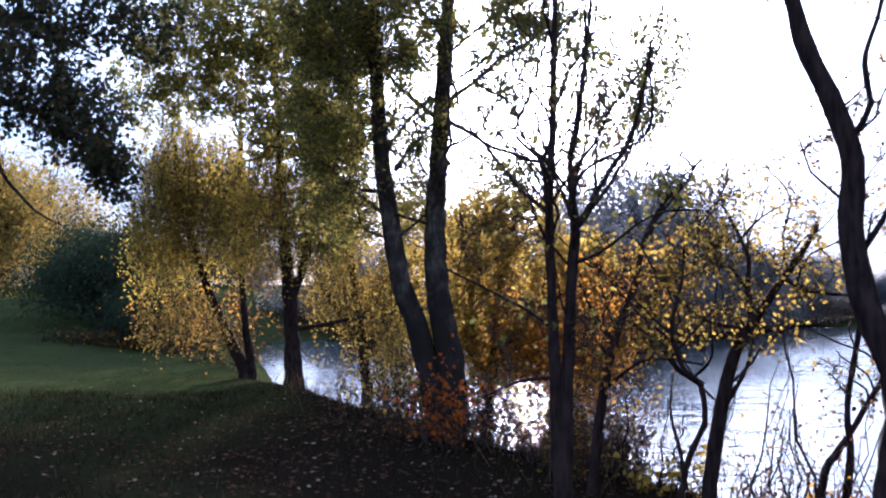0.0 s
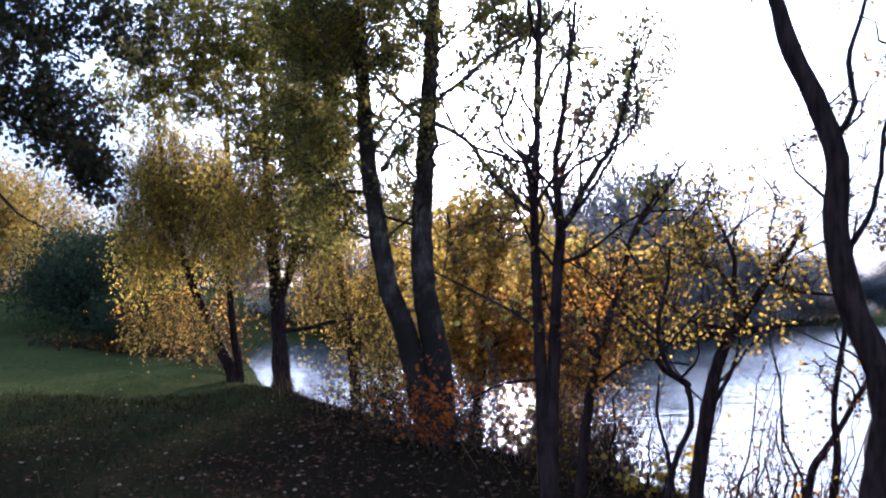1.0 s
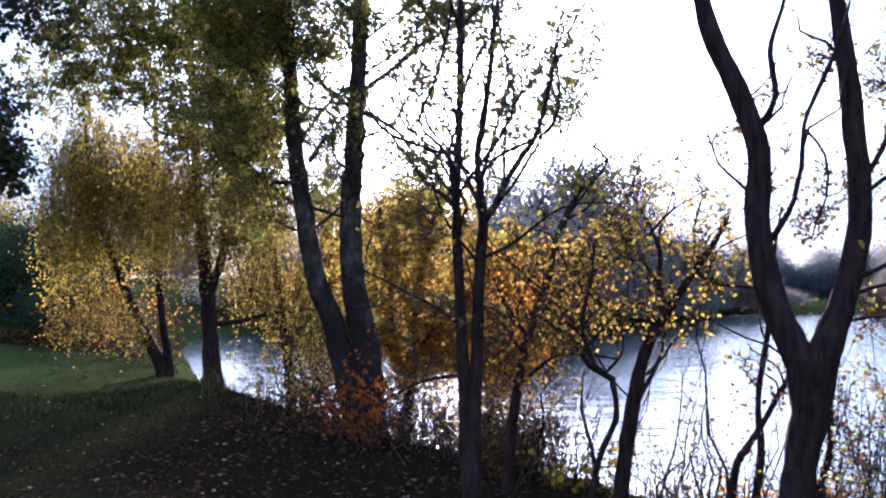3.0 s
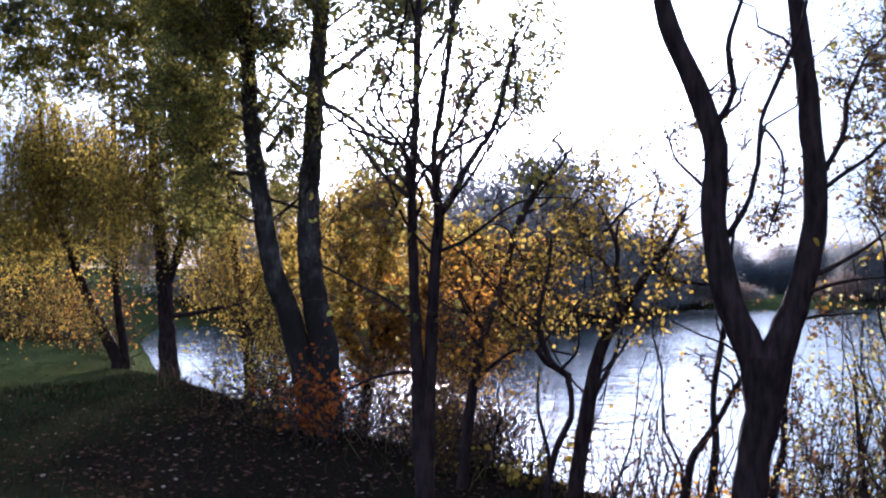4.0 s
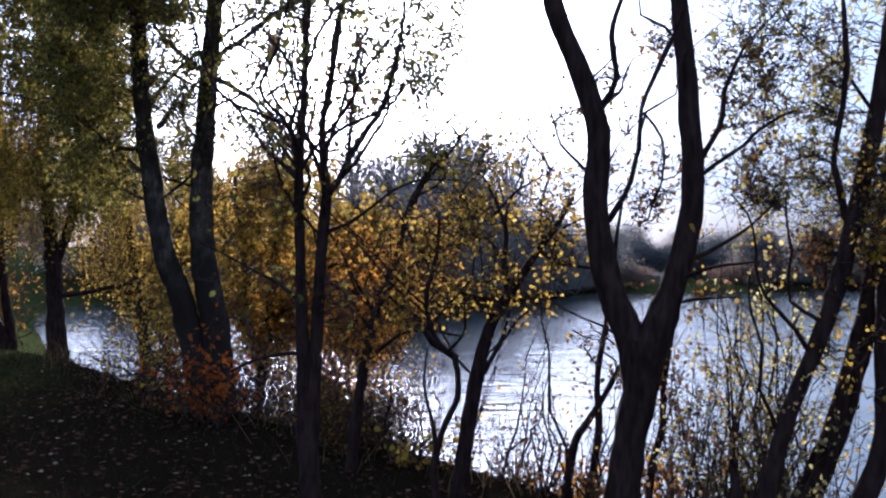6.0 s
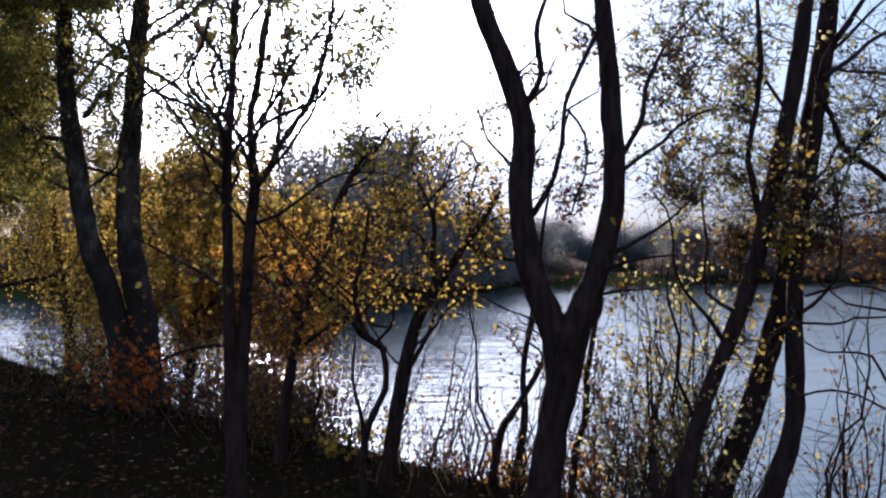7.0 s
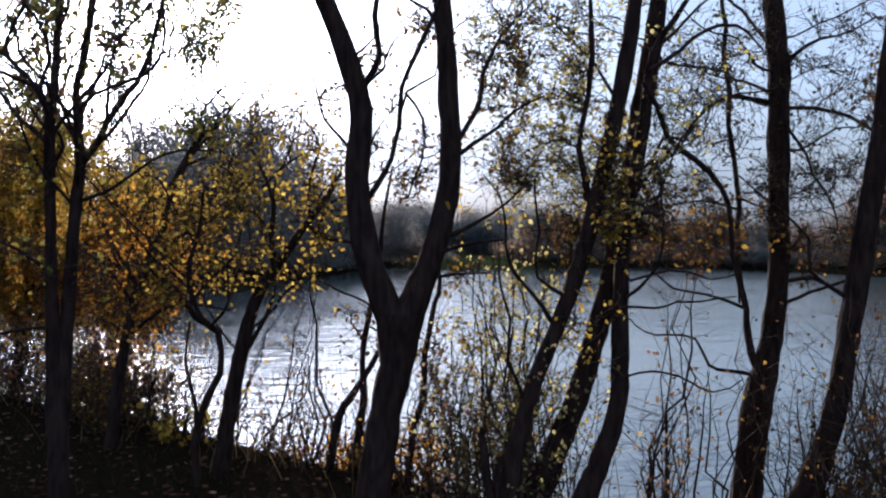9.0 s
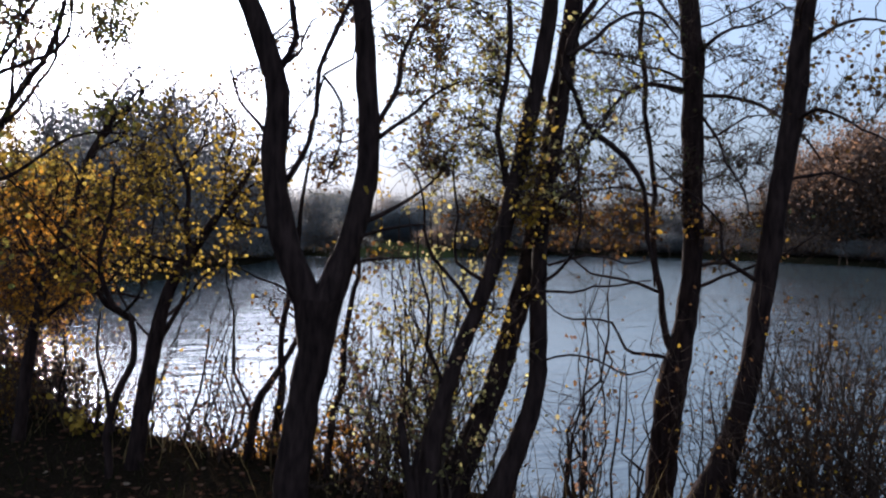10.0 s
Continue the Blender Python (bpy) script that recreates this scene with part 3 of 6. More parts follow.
crown(t, LEAF_OLIVE, [(-4.18, 14.82, 5.41, 0.98, 1.20, 0.71, 26), (-3.19, 15.07, 5.38, 0.98, 1.20, 0.80, 30), (-2.13, 15.05, 5.11, 0.88, 1.20, 0.88, 30), (-1.47, 14.53, 3.97, 0.50, 1.20, 0.76, 18), (-4.70, 14.88, 4.55, 0.54, 1.20, 0.72, 14), (-2.52, 14.79, 3.93, 0.78, 1.20, 0.78, 24), (-3.76, 14.93, 4.47, 0.80, 1.20, 0.53, 20), (-1.76, 14.90, 3.08, 0.52, 1.20, 0.52, 10)], 26, 0.04, 0.15, 7.0)
crown(t, LEAF_DARKYELLOW, [(-2.9, 15.0, 3.2, 0.97, 1.40, 1.14, 60), (-2.3, 15.1, 2.9, 0.70, 1.20, 0.50, 24)], 34, 0.036, -0.7, 4.5)
nudge(t, 0.12, 0.0)

# two leaning stems with a hanging dome of yellow-green foliage
t = tree("leaning_willow", "two leaning stems with a hanging dome of yellow-green foliage", "willow tree", BARK)
stem(t, "trunk", [(-3.31, 17.18, 0.09, 0.107), (-3.67, 17.11, 0.86, 0.088), (-4.05, 17.02, 1.84, 0.069), (-4.34, 16.95, 2.81, 0.054), (-4.49, 16.91, 3.79, 0.045), (-4.56, 16.90, 4.38, 0.020)])
stem(t, "trunk", [(-3.19, 17.21, 0.08, 0.077), (-3.33, 17.18, 1.05, 0.061), (-3.40, 17.17, 2.23, 0.050), (-3.41, 17.16, 3.62, 0.050), (-3.44, 17.16, 4.82, 0.025)])
side_limbs(t, 6, 1.8, 0.6)
crown(t, LEAF_DARKYELLOW, [(-4.2, 16.8, 3.8, 1.00, 1.60, 0.70, 70), (-4.6, 16.7, 2.8, 0.60, 1.30, 1.05, 50), (-3.7, 16.9, 3.1, 0.60, 1.30, 0.70, 50), (-3.2, 17.0, 3.0, 0.50, 1.00, 0.60, 24)], 34, 0.036, -0.7, 5)
crown(t, LEAF_GOLD, [(-4.4, 16.4, 1.3, 0.54, 1.00, 0.54, 20), (-3.8, 16.6, 1.1, 0.44, 0.80, 0.44, 8)], 30, 0.034, -0.4, 3)
nudge(t, -0.14, 0.0)

# many-stemmed hazel with bright yellow autumn leaves over the water
t = tree("yellow_hazel", "many-stemmed hazel with bright yellow autumn leaves over the water", "hazel bush", BARK)
stem(t, "trunk", [(0.48, 11.79, -0.30, 0.067), (0.61, 11.78, 0.58, 0.052), (0.65, 11.78, 1.32, 0.041), (0.79, 11.77, 2.06, 0.028), (0.99, 11.76, 2.67, 0.017)])
stem(t, "limb", [(0.55, 11.79, 0.11, 0.041), (0.38, 11.79, 0.91, 0.031), (0.31, 11.80, 1.72, 0.031), (0.21, 11.80, 2.41, 0.014)])
stem(t, "limb", [(0.61, 11.78, 0.64, 0.031), (0.97, 11.56, 1.12, 0.030), (1.40, 11.31, 1.45, 0.023), (1.76, 11.06, 1.77, 0.013)])
stem(t, "limb", [(0.64, 11.78, 1.18, 0.034), (0.45, 11.99, 1.59, 0.024), (0.11, 12.20, 1.80, 0.014)])
side_limbs(t, 12, 2.0, 1.0)
crown(t, LEAF_YELLOW, [(0.6, 11.8, 2.5, 0.48, 0.90, 0.27, 12), (1.0, 11.6, 2.3, 0.47, 0.80, 0.40, 26), (0.5, 11.8, 2.1, 0.54, 0.90, 0.48, 40), (0.8, 11.6, 1.5, 0.73, 1.00, 0.60, 60), (0.6, 11.8, 0.7, 0.54, 0.80, 0.48, 36), (1.6, 11.3, 1.8, 0.46, 0.80, 0.46, 30), (0.1, 11.9, 1.2, 0.41, 0.70, 0.55, 16), (-0.2, 12.0, 1.8, 0.41, 0.70, 0.41, 12)], 13, 0.042, 0.1, 4.4)
crown(t, LEAF_ORANGE, [(1.3, 11.3, 0.8, 0.59, 0.80, 0.39, 36), (1.9, 11.0, 1.1, 0.45, 0.70, 0.39, 30), (1.7, 11.1, 0.7, 0.45, 0.70, 0.26, 20), (1.0, 11.5, 1.2, 0.73, 0.90, 0.53, 30), (1.6, 11.1, 1.2, 0.58, 0.80, 0.52, 26), (0.6, 11.7, 0.7, 0.61, 0.80, 0.40, 20)], 12, 0.04, 0.1, 3.8)
crown(t, LEAF_ORANGE, [(1.22, 11.45, 0.91, 0.39, 0.70, 0.26, 26), (1.63, 11.11, 0.80, 0.38, 0.70, 0.25, 24), (0.93, 11.67, 0.70, 0.26, 0.60, 0.26, 14), (1.45, 11.13, 0.49, 0.38, 0.60, 0.16, 10)], 12, 0.036, -0.2, 3.5)

# low yellow willow hanging over the water behind the birches
t = tree("yellow_willow", "low yellow willow hanging over the water behind the birches", "willow tree", BARK)
stem(t, "trunk", [(-1.61, 20.94, -0.60, 0.119), (-1.73, 20.93, 0.48, 0.092), (-1.91, 20.91, 1.68, 0.069), (-2.03, 20.90, 2.64, 0.048), (-2.10, 20.90, 3.36, 0.024)])
stem(t, "limb", [(-1.67, 20.93, -0.00, 0.064), (-1.25, 20.96, 0.95, 0.060), (-0.95, 20.98, 1.92, 0.036), (-0.83, 20.98, 2.64, 0.018)])
stem(t, "limb", [(-1.73, 20.93, 0.48, 0.055), (-2.33, 20.87, 1.20, 0.054), (-2.68, 20.83, 1.79, 0.030)])
stem(t, "limb", [(-1.67, 20.93, 0.24, 0.064), (-0.77, 20.99, 1.43, 0.060), (0.07, 21.00, 2.40, 0.042), (0.80, 20.98, 3.00, 0.018)])
side_limbs(t, 8, 2.2, 0.8)
crown(t, LEAF_YELLOW, [(-2.4, 20.9, 1.8, 0.72, 1.60, 0.85, 50), (-1.6, 20.9, 1.2, 0.72, 1.60, 0.97, 60), (-1.0, 20.5, 1.7, 0.59, 1.60, 1.30, 60), (-2.0, 20.9, 2.8, 1.09, 1.60, 0.60, 36), (-1.7, 20.4, 3.4, 0.94, 1.50, 0.59, 34), (-2.6, 20.3, 2.8, 0.71, 1.40, 0.94, 34)], 15, 0.042, -0.5, 3.2)
crown(t, LEAF_YELLOW, [(-1.0, 20.5, 0.5, 0.41, 1.20, 0.59, 14), (-0.6, 20.5, 2.6, 0.71, 1.20, 0.71, 30), (-0.7, 20.0, 3.3, 0.63, 1.20, 0.58, 24), (0.0, 20.5, 2.9, 0.65, 1.40, 0.65, 34), (0.7, 21.0, 3.1, 0.72, 1.40, 0.66, 34), (0.2, 20.5, 2.1, 0.71, 1.40, 0.59, 30), (1.3, 21.0, 2.4, 0.60, 1.20, 0.60, 20)], 18, 0.045, -0.4, 4)

# two slim grey alder stems side by side on the bank edge
t = tree("twin_sapling", "two slim grey alder stems side by side on the bank edge", "alder tree", BARK, 1.20)
stem(t, "trunk", [(0.75, 6.05, 0.21, 0.048), (0.72, 6.06, 0.57, 0.037), (0.70, 6.06, 1.02, 0.029), (0.68, 6.06, 1.54, 0.024), (0.67, 6.06, 1.96, 0.021), (0.69, 6.06, 2.38, 0.017), (0.70, 6.06, 2.80, 0.018), (0.71, 6.06, 3.23, 0.011), (0.72, 6.06, 3.51, 0.005)])
stem(t, "trunk", [(0.75, 6.05, 0.23, 0.040), (0.76, 6.05, 0.71, 0.032), (0.78, 6.05, 1.19, 0.029), (0.80, 6.05, 1.61, 0.027), (0.82, 6.04, 1.83, 0.024), (0.79, 6.05, 2.20, 0.015), (0.83, 6.04, 2.44, 0.016), (0.89, 6.03, 2.90, 0.011), (0.93, 6.03, 3.29, 0.005)])
stem(t, "limb", [(0.82, 6.04, 1.84, 0.019), (0.92, 5.99, 1.98, 0.016), (1.03, 5.93, 2.22, 0.017), (1.12, 5.88, 2.42, 0.014), (1.18, 5.82, 2.68, 0.010), (1.21, 5.77, 2.87, 0.005)])
stem(t, "limb", [(0.83, 6.04, 1.87, 0.014), (0.92, 6.10, 2.03, 0.012), (0.95, 6.16, 2.25, 0.009), (1.00, 6.22, 2.62, 0.005)])
stem(t, "limb", [(0.66, 6.06, 1.94, 0.016), (0.54, 6.18, 2.07, 0.012), (0.41, 6.29, 2.23, 0.011), (0.30, 6.39, 2.42, 0.006)])
stem(t, "limb", [(0.69, 6.06, 1.26, 0.011), (0.52, 6.18, 1.39, 0.009), (0.27, 6.29, 1.52, 0.007), (0.06, 6.40, 1.61, 0.006)])
stem(t, "limb", [(0.70, 6.06, 0.98, 0.011), (0.50, 5.98, 0.97, 0.009), (0.26, 5.89, 0.89, 0.005)])
stem(t, "limb", [(0.81, 6.05, 1.64, 0.012), (1.02, 5.96, 1.74, 0.009), (1.21, 5.88, 1.91, 0.007), (1.36, 5.79, 1.93, 0.005), (1.50, 5.71, 1.92, 0.003)])
side_limbs(t, 24, 1.6, 1.7, 1.3)
crown(t, LEAF_OLIVE, [(0.8, 6.0, 2.6, 0.32, 0.50, 0.42, 26), (0.4, 6.1, 2.3, 0.28, 0.40, 0.28, 8), (1.1, 6.0, 2.6, 0.21, 0.40, 0.32, 16)], 4, 0.028, 0.2, 3)
crown(t, LEAF_PINK, [(0.53, 6.09, 2.57, 0.20, 0.35, 0.24, 16), (0.77, 6.08, 2.50, 0.20, 0.35, 0.31, 22), (0.97, 5.97, 2.56, 0.20, 0.35, 0.23, 18), (0.69, 6.08, 2.18, 0.24, 0.35, 0.20, 14), (0.93, 6.07, 2.16, 0.24, 0.35, 0.20, 12), (1.10, 5.95, 2.32, 0.17, 0.35, 0.20, 10)], 5, 0.024, 0.2, 0.9)
crown(t, LEAF_OLIVE, [(0.4, 6.1, 1.8, 0.32, 0.40, 0.21, 16), (1.0, 6.0, 1.9, 0.25, 0.40, 0.21, 14), (0.5, 6.1, 1.3, 0.32, 0.40, 0.21, 14), (1.0, 6.0, 1.3, 0.21, 0.30, 0.21, 10)], 1, 0.036, 0.2, 2.5)
nudge(t, -0.05, -0.35)

# thin leaning hazel stem with sparse yellow leaves
t = tree("leaning_hazel", "thin leaning hazel stem with sparse yellow leaves", "hazel bush", BARK, 1.15)
stem(t, "trunk", [(1.15, 7.51, 0.05, 0.040), (1.21, 7.50, 0.61, 0.032), (1.31, 7.49, 1.12, 0.027), (1.44, 7.46, 1.46, 0.022), (1.53, 7.45, 1.85, 0.018), (1.63, 7.42, 2.06, 0.017), (1.71, 7.40, 2.23, 0.009)])
stem(t, "limb", [(1.41, 7.47, 1.29, 0.017), (1.67, 7.31, 1.55, 0.013), (1.84, 7.17, 1.71, 0.011), (1.96, 7.03, 1.85, 0.006)])
stem(t, "limb", [(1.57, 7.44, 1.89, 0.013), (1.74, 7.50, 2.20, 0.009), (1.86, 7.57, 2.29, 0.007)])
stem(t, "limb", [(1.31, 7.49, 1.12, 0.015), (1.12, 7.62, 1.29, 0.011), (0.96, 7.74, 1.35, 0.007)])
stem(t, "limb", [(1.25, 7.50, 0.78, 0.015), (1.46, 7.39, 0.96, 0.011), (1.65, 7.28, 1.00, 0.009), (1.87, 7.16, 0.97, 0.006)])
side_limbs(t, 16, 1.2, 1.0)
crown(t, LEAF_YELLOW, [(1.9, 7.1, 1.8, 0.34, 0.50, 0.25, 26), (1.7, 7.2, 1.3, 0.26, 0.40, 0.26, 16), (1.4, 7.3, 1.7, 0.30, 0.50, 0.21, 12)], 6, 0.026, 0.0, 2.5)
crown(t, LEAF_ORANGE, [(1.5, 7.4, 1.5, 0.39, 0.50, 0.39, 26), (1.3, 7.4, 1.0, 0.47, 0.50, 0.30, 26), (1.2, 7.6, 1.5, 0.35, 0.50, 0.35, 20), (1.2, 7.6, 1.1, 0.35, 0.50, 0.27, 16)], 6, 0.026, 0.0, 2.8)
crown(t, LEAF_OLIVE, [(1.7, 7.4, 2.2, 0.26, 0.30, 0.17, 16)], 3, 0.04, 0.2, 2.6)
nudge(t, -0.06, -0.3)

# crooked dark shrub stems with a bent elbow and yellow leaves
t = tree("crooked_shrub", "crooked dark shrub stems with a bent elbow and yellow leaves", "shrub", BARK)
stem(t, "trunk", [(1.74, 6.78, 0.11, 0.023), (1.78, 6.77, 0.54, 0.020), (1.86, 6.75, 0.83, 0.018), (1.85, 6.75, 0.92, 0.017), (1.70, 6.79, 1.00, 0.018), (1.62, 6.81, 1.15, 0.016), (1.48, 6.84, 1.25, 0.012), (1.33, 6.87, 1.32, 0.006)])
stem(t, "limb", [(1.85, 6.75, 0.91, 0.020), (1.73, 6.73, 1.00, 0.016), (1.66, 6.70, 1.16, 0.016), (1.67, 6.64, 1.46, 0.012), (1.69, 6.59, 1.73, 0.008)])
stem(t, "limb", [(1.75, 6.78, 0.27, 0.016), (1.72, 6.79, 0.50, 0.012), (1.66, 6.80, 0.74, 0.008), (1.67, 6.80, 0.98, 0.003)])
side_limbs(t, 6, 0.8, 0.8)
crown(t, LEAF_YELLOW, [(1.7, 6.8, 1.5, 0.20, 0.40, 0.32, 16), (1.5, 6.8, 1.2, 0.20, 0.30, 0.16, 10)], 6, 0.027, 0.0, 2.3)
nudge(t, -0.27, -0.75)

# slanting alder trunk with a yellow leafy top above the pond
t = tree("slanting_alder", "slanting alder trunk with a yellow leafy top above the pond", "alder tree", BARK, 1.15)
stem(t, "trunk", [(1.93, 6.94, 0.04, 0.047), (2.00, 6.92, 0.59, 0.041), (2.10, 6.89, 1.07, 0.035), (2.23, 6.85, 1.31, 0.028), (2.37, 6.80, 1.54, 0.020), (2.49, 6.75, 1.72, 0.017), (2.58, 6.72, 1.89, 0.008)])
stem(t, "limb", [(2.21, 6.85, 1.27, 0.021), (2.20, 6.93, 1.62, 0.015), (2.16, 7.01, 1.87, 0.011), (2.11, 7.09, 2.04, 0.006)])
stem(t, "limb", [(2.39, 6.79, 1.56, 0.017), (2.50, 6.64, 1.48, 0.012), (2.66, 6.47, 1.46, 0.006)])
stem(t, "limb", [(2.04, 6.91, 0.75, 0.017), (2.18, 6.91, 0.99, 0.013), (2.25, 6.94, 1.18, 0.006)])
stem(t, "limb", [(2.13, 6.88, 1.78, 0.010), (2.32, 6.98, 1.95, 0.008), (2.55, 7.05, 2.07, 0.004)])
side_limbs(t, 9, 1.1, 1.0)
crown(t, LEAF_YELLOW, [(2.1, 6.8, 1.8, 0.49, 0.60, 0.33, 38), (2.2, 6.8, 2.2, 0.37, 0.50, 0.17, 12), (2.5, 6.7, 1.7, 0.25, 0.40, 0.29, 24), (2.0, 6.9, 1.5, 0.29, 0.40, 0.29, 16), (2.3, 6.8, 1.3, 0.37, 0.40, 0.21, 14)], 6, 0.025, 0.0, 2.5)
nudge(t, -0.29, -0.75)

# dark alder forking low into two thick curved limbs
t = tree("forked_alder", "dark alder forking low into two thick curved limbs", "alder tree", BARK, 1.12)
stem(t, "trunk", [(2.13, 4.76, 0.18, 0.078), (2.16, 4.75, 0.45, 0.072), (2.19, 4.74, 0.70, 0.073), (2.23, 4.72, 0.93, 0.082), (2.24, 4.71, 1.13, 0.108)])
stem(t, "trunk", [(2.22, 4.73, 1.07, 0.075), (2.12, 4.77, 1.29, 0.066), (2.04, 4.79, 1.57, 0.056), (2.02, 4.80, 1.85, 0.054), (2.03, 4.80, 2.13, 0.051), (1.96, 4.82, 2.37, 0.049), (1.88, 4.85, 2.59, 0.045), (1.82, 4.87, 2.75, 0.041), (1.75, 4.89, 3.06, 0.032), (1.67, 4.91, 3.45, 0.019), (1.64, 4.92, 3.88, 0.007)])
stem(t, "trunk", [(2.25, 4.71, 1.07, 0.075), (2.35, 4.66, 1.35, 0.056), (2.42, 4.63, 1.63, 0.051), (2.44, 4.62, 1.93, 0.048), (2.42, 4.63, 2.25, 0.045), (2.40, 4.64, 2.53, 0.041), (2.38, 4.66, 2.75, 0.036), (2.35, 4.66, 3.06, 0.028), (2.37, 4.66, 3.48, 0.017), (2.38, 4.66, 3.87, 0.007)])
stem(t, "limb", [(2.37, 4.66, 1.30, 0.008), (2.44, 4.56, 1.33, 0.007), (2.49, 4.45, 1.34, 0.005), (2.54, 4.36, 1.35, 0.003)])
stem(t, "limb", [(2.04, 4.79, 2.25, 0.019), (2.09, 4.71, 2.39, 0.016), (2.05, 4.66, 2.56, 0.015), (2.10, 4.58, 2.78, 0.011), (2.11, 4.51, 3.05, 0.008), (2.11, 4.45, 3.27, 0.004)])
stem(t, "limb", [(2.08, 4.78, 1.70, 0.017), (2.12, 4.70, 1.82, 0.014), (2.17, 4.62, 2.03, 0.013), (2.16, 4.56, 2.21, 0.011), (2.21, 4.48, 2.41, 0.012), (2.25, 4.40, 2.55, 0.009), (2.29, 4.32, 2.73, 0.007), (2.30, 4.25, 2.97, 0.004)])
stem(t, "limb", [(2.45, 4.62, 1.94, 0.015), (2.58, 4.67, 2.15, 0.014), (2.69, 4.73, 2.41, 0.012), (2.80, 4.78, 2.58, 0.007), (2.96, 4.81, 2.73, 0.005)])
stem(t, "limb", [(2.47, 4.61, 1.91, 0.013), (2.54, 4.47, 2.01, 0.010), (2.62, 4.31, 2.12, 0.007), (2.69, 4.16, 2.17, 0.004)])
stem(t, "limb", [(2.43, 4.63, 1.51, 0.014), (2.59, 4.63, 1.59, 0.010), (2.74, 4.63, 1.69, 0.007), (2.87, 4.63, 1.78, 0.004)])
stem(t, "limb", [(2.39, 4.65, 1.42, 0.011), (2.47, 4.45, 1.48, 0.008), (2.56, 4.23, 1.51, 0.004)])
stem(t, "limb", [(2.02, 4.80, 1.90, 0.011), (1.97, 4.93, 1.99, 0.009), (1.91, 5.05, 2.17, 0.006), (1.88, 5.16, 2.34, 0.004)])
stem(t, "limb", [(2.23, 4.72, 2.22, 0.008), (2.34, 4.75, 2.10, 0.007), (2.35, 4.81, 1.91, 0.006), (2.34, 4.89, 1.71, 0.004)])
side_limbs(t, 9, 0.6, 1.0)
crown(t, LEAF_RUST, [(2.4, 5.1, 1.9, 0.24, 0.35, 0.27, 20), (2.3, 5.1, 2.5, 0.33, 0.40, 0.33, 20), (2.1, 5.4, 2.1, 0.19, 0.35, 0.25, 11), (2.8, 4.8, 2.0, 0.18, 0.35, 0.26, 16), (2.8, 4.7, 2.4, 0.23, 0.40, 0.26, 19)], 5.8, 0.022, 0.1, 2.2)
crown(t, LEAF_RUST, [(2.6, 4.7, 1.3, 0.09, 0.05, 0.01, 9)], 2.9, 0.024, 0.3, 1.2)
crown(t, LEAF_PALE, [(2.9, 4.7, 2.6, 0.32, 0.60, 0.35, 26), (2.2, 5.1, 3.3, 0.60, 0.70, 0.39, 50), (2.6, 5.0, 3.3, 0.45, 0.70, 0.39, 40)], 5.8, 0.022, 0.1, 1.6)
v, f = leaf_quads(np.array([[2.36, 4.49, 1.68]]), 0.05, 0.3)
place("leaf", mesh_from("leaf", v, f), LEAF_YELLOW, t["root"], "single yellow leaf caught on the limb")

nudge(t, -0.015, 0.008)

# two thin dark shoots with a sharp elbow near the ground
t = tree("elbow_stem", "two thin dark shoots with a sharp elbow near the ground", "alder shoot", BARK)
stem(t, "trunk", [(2.35, 6.26, -0.02, 0.030), (2.41, 6.24, 0.35, 0.028), (2.46, 6.22, 0.44, 0.025), (2.55, 6.19, 0.59, 0.019), (2.65, 6.15, 0.79, 0.018), (2.72, 6.13, 0.91, 0.018), (2.77, 6.10, 1.07, 0.009)])
stem(t, "trunk", [(2.50, 6.21, 0.04, 0.030), (2.55, 6.19, 0.43, 0.025), (2.54, 6.20, 0.75, 0.021), (2.59, 6.18, 1.10, 0.018), (2.62, 6.16, 1.32, 0.018), (2.64, 6.15, 1.64, 0.013), (2.69, 6.14, 1.96, 0.007)])
side_limbs(t, 4, 0.5, 1)
crown(t, LEAF_RUST, [(2.6, 6.2, 0.9, 0.22, 0.30, 0.33, 10)], 4.3, 0.029, 0.0, 2.6)

# thin straight alder shoot close to the forked trunk
t = tree("alder_shoot", "thin straight alder shoot close to the forked trunk", "alder shoot", BARK)
stem(t, "trunk", [(2.68, 5.70, 0.13, 0.023), (2.74, 5.68, 0.51, 0.021), (2.77, 5.67, 0.87, 0.017), (2.78, 5.66, 1.10, 0.017), (2.81, 5.65, 1.40, 0.010), (2.81, 5.65, 1.60, 0.005)])
crown(t, LEAF_RUST, [(2.8, 5.6, 0.7, 0.14, 0.25, 0.20, 6)], 4.3, 0.029, 0.0, 2.6)
# broken grey stub of a dead stem between the trunks
t = tree("dead_stub", "short broken stub of a dead stem on the bank", "stump", BARK, 0.62)
stem(t, "trunk", [(2.66, 4.52, 0.02, 0.046), (2.63, 4.53, 0.28, 0.038), (2.62, 4.54, 0.49, 0.033), (2.61, 4.54, 0.55, 0.030), (2.60, 4.54, 0.57, 0.012)])
stem(t, "trunk", [(2.71, 4.50, 0.02, 0.03), (2.68, 4.51, 0.33, 0.022), (2.69, 4.51, 0.43, 0.006)])

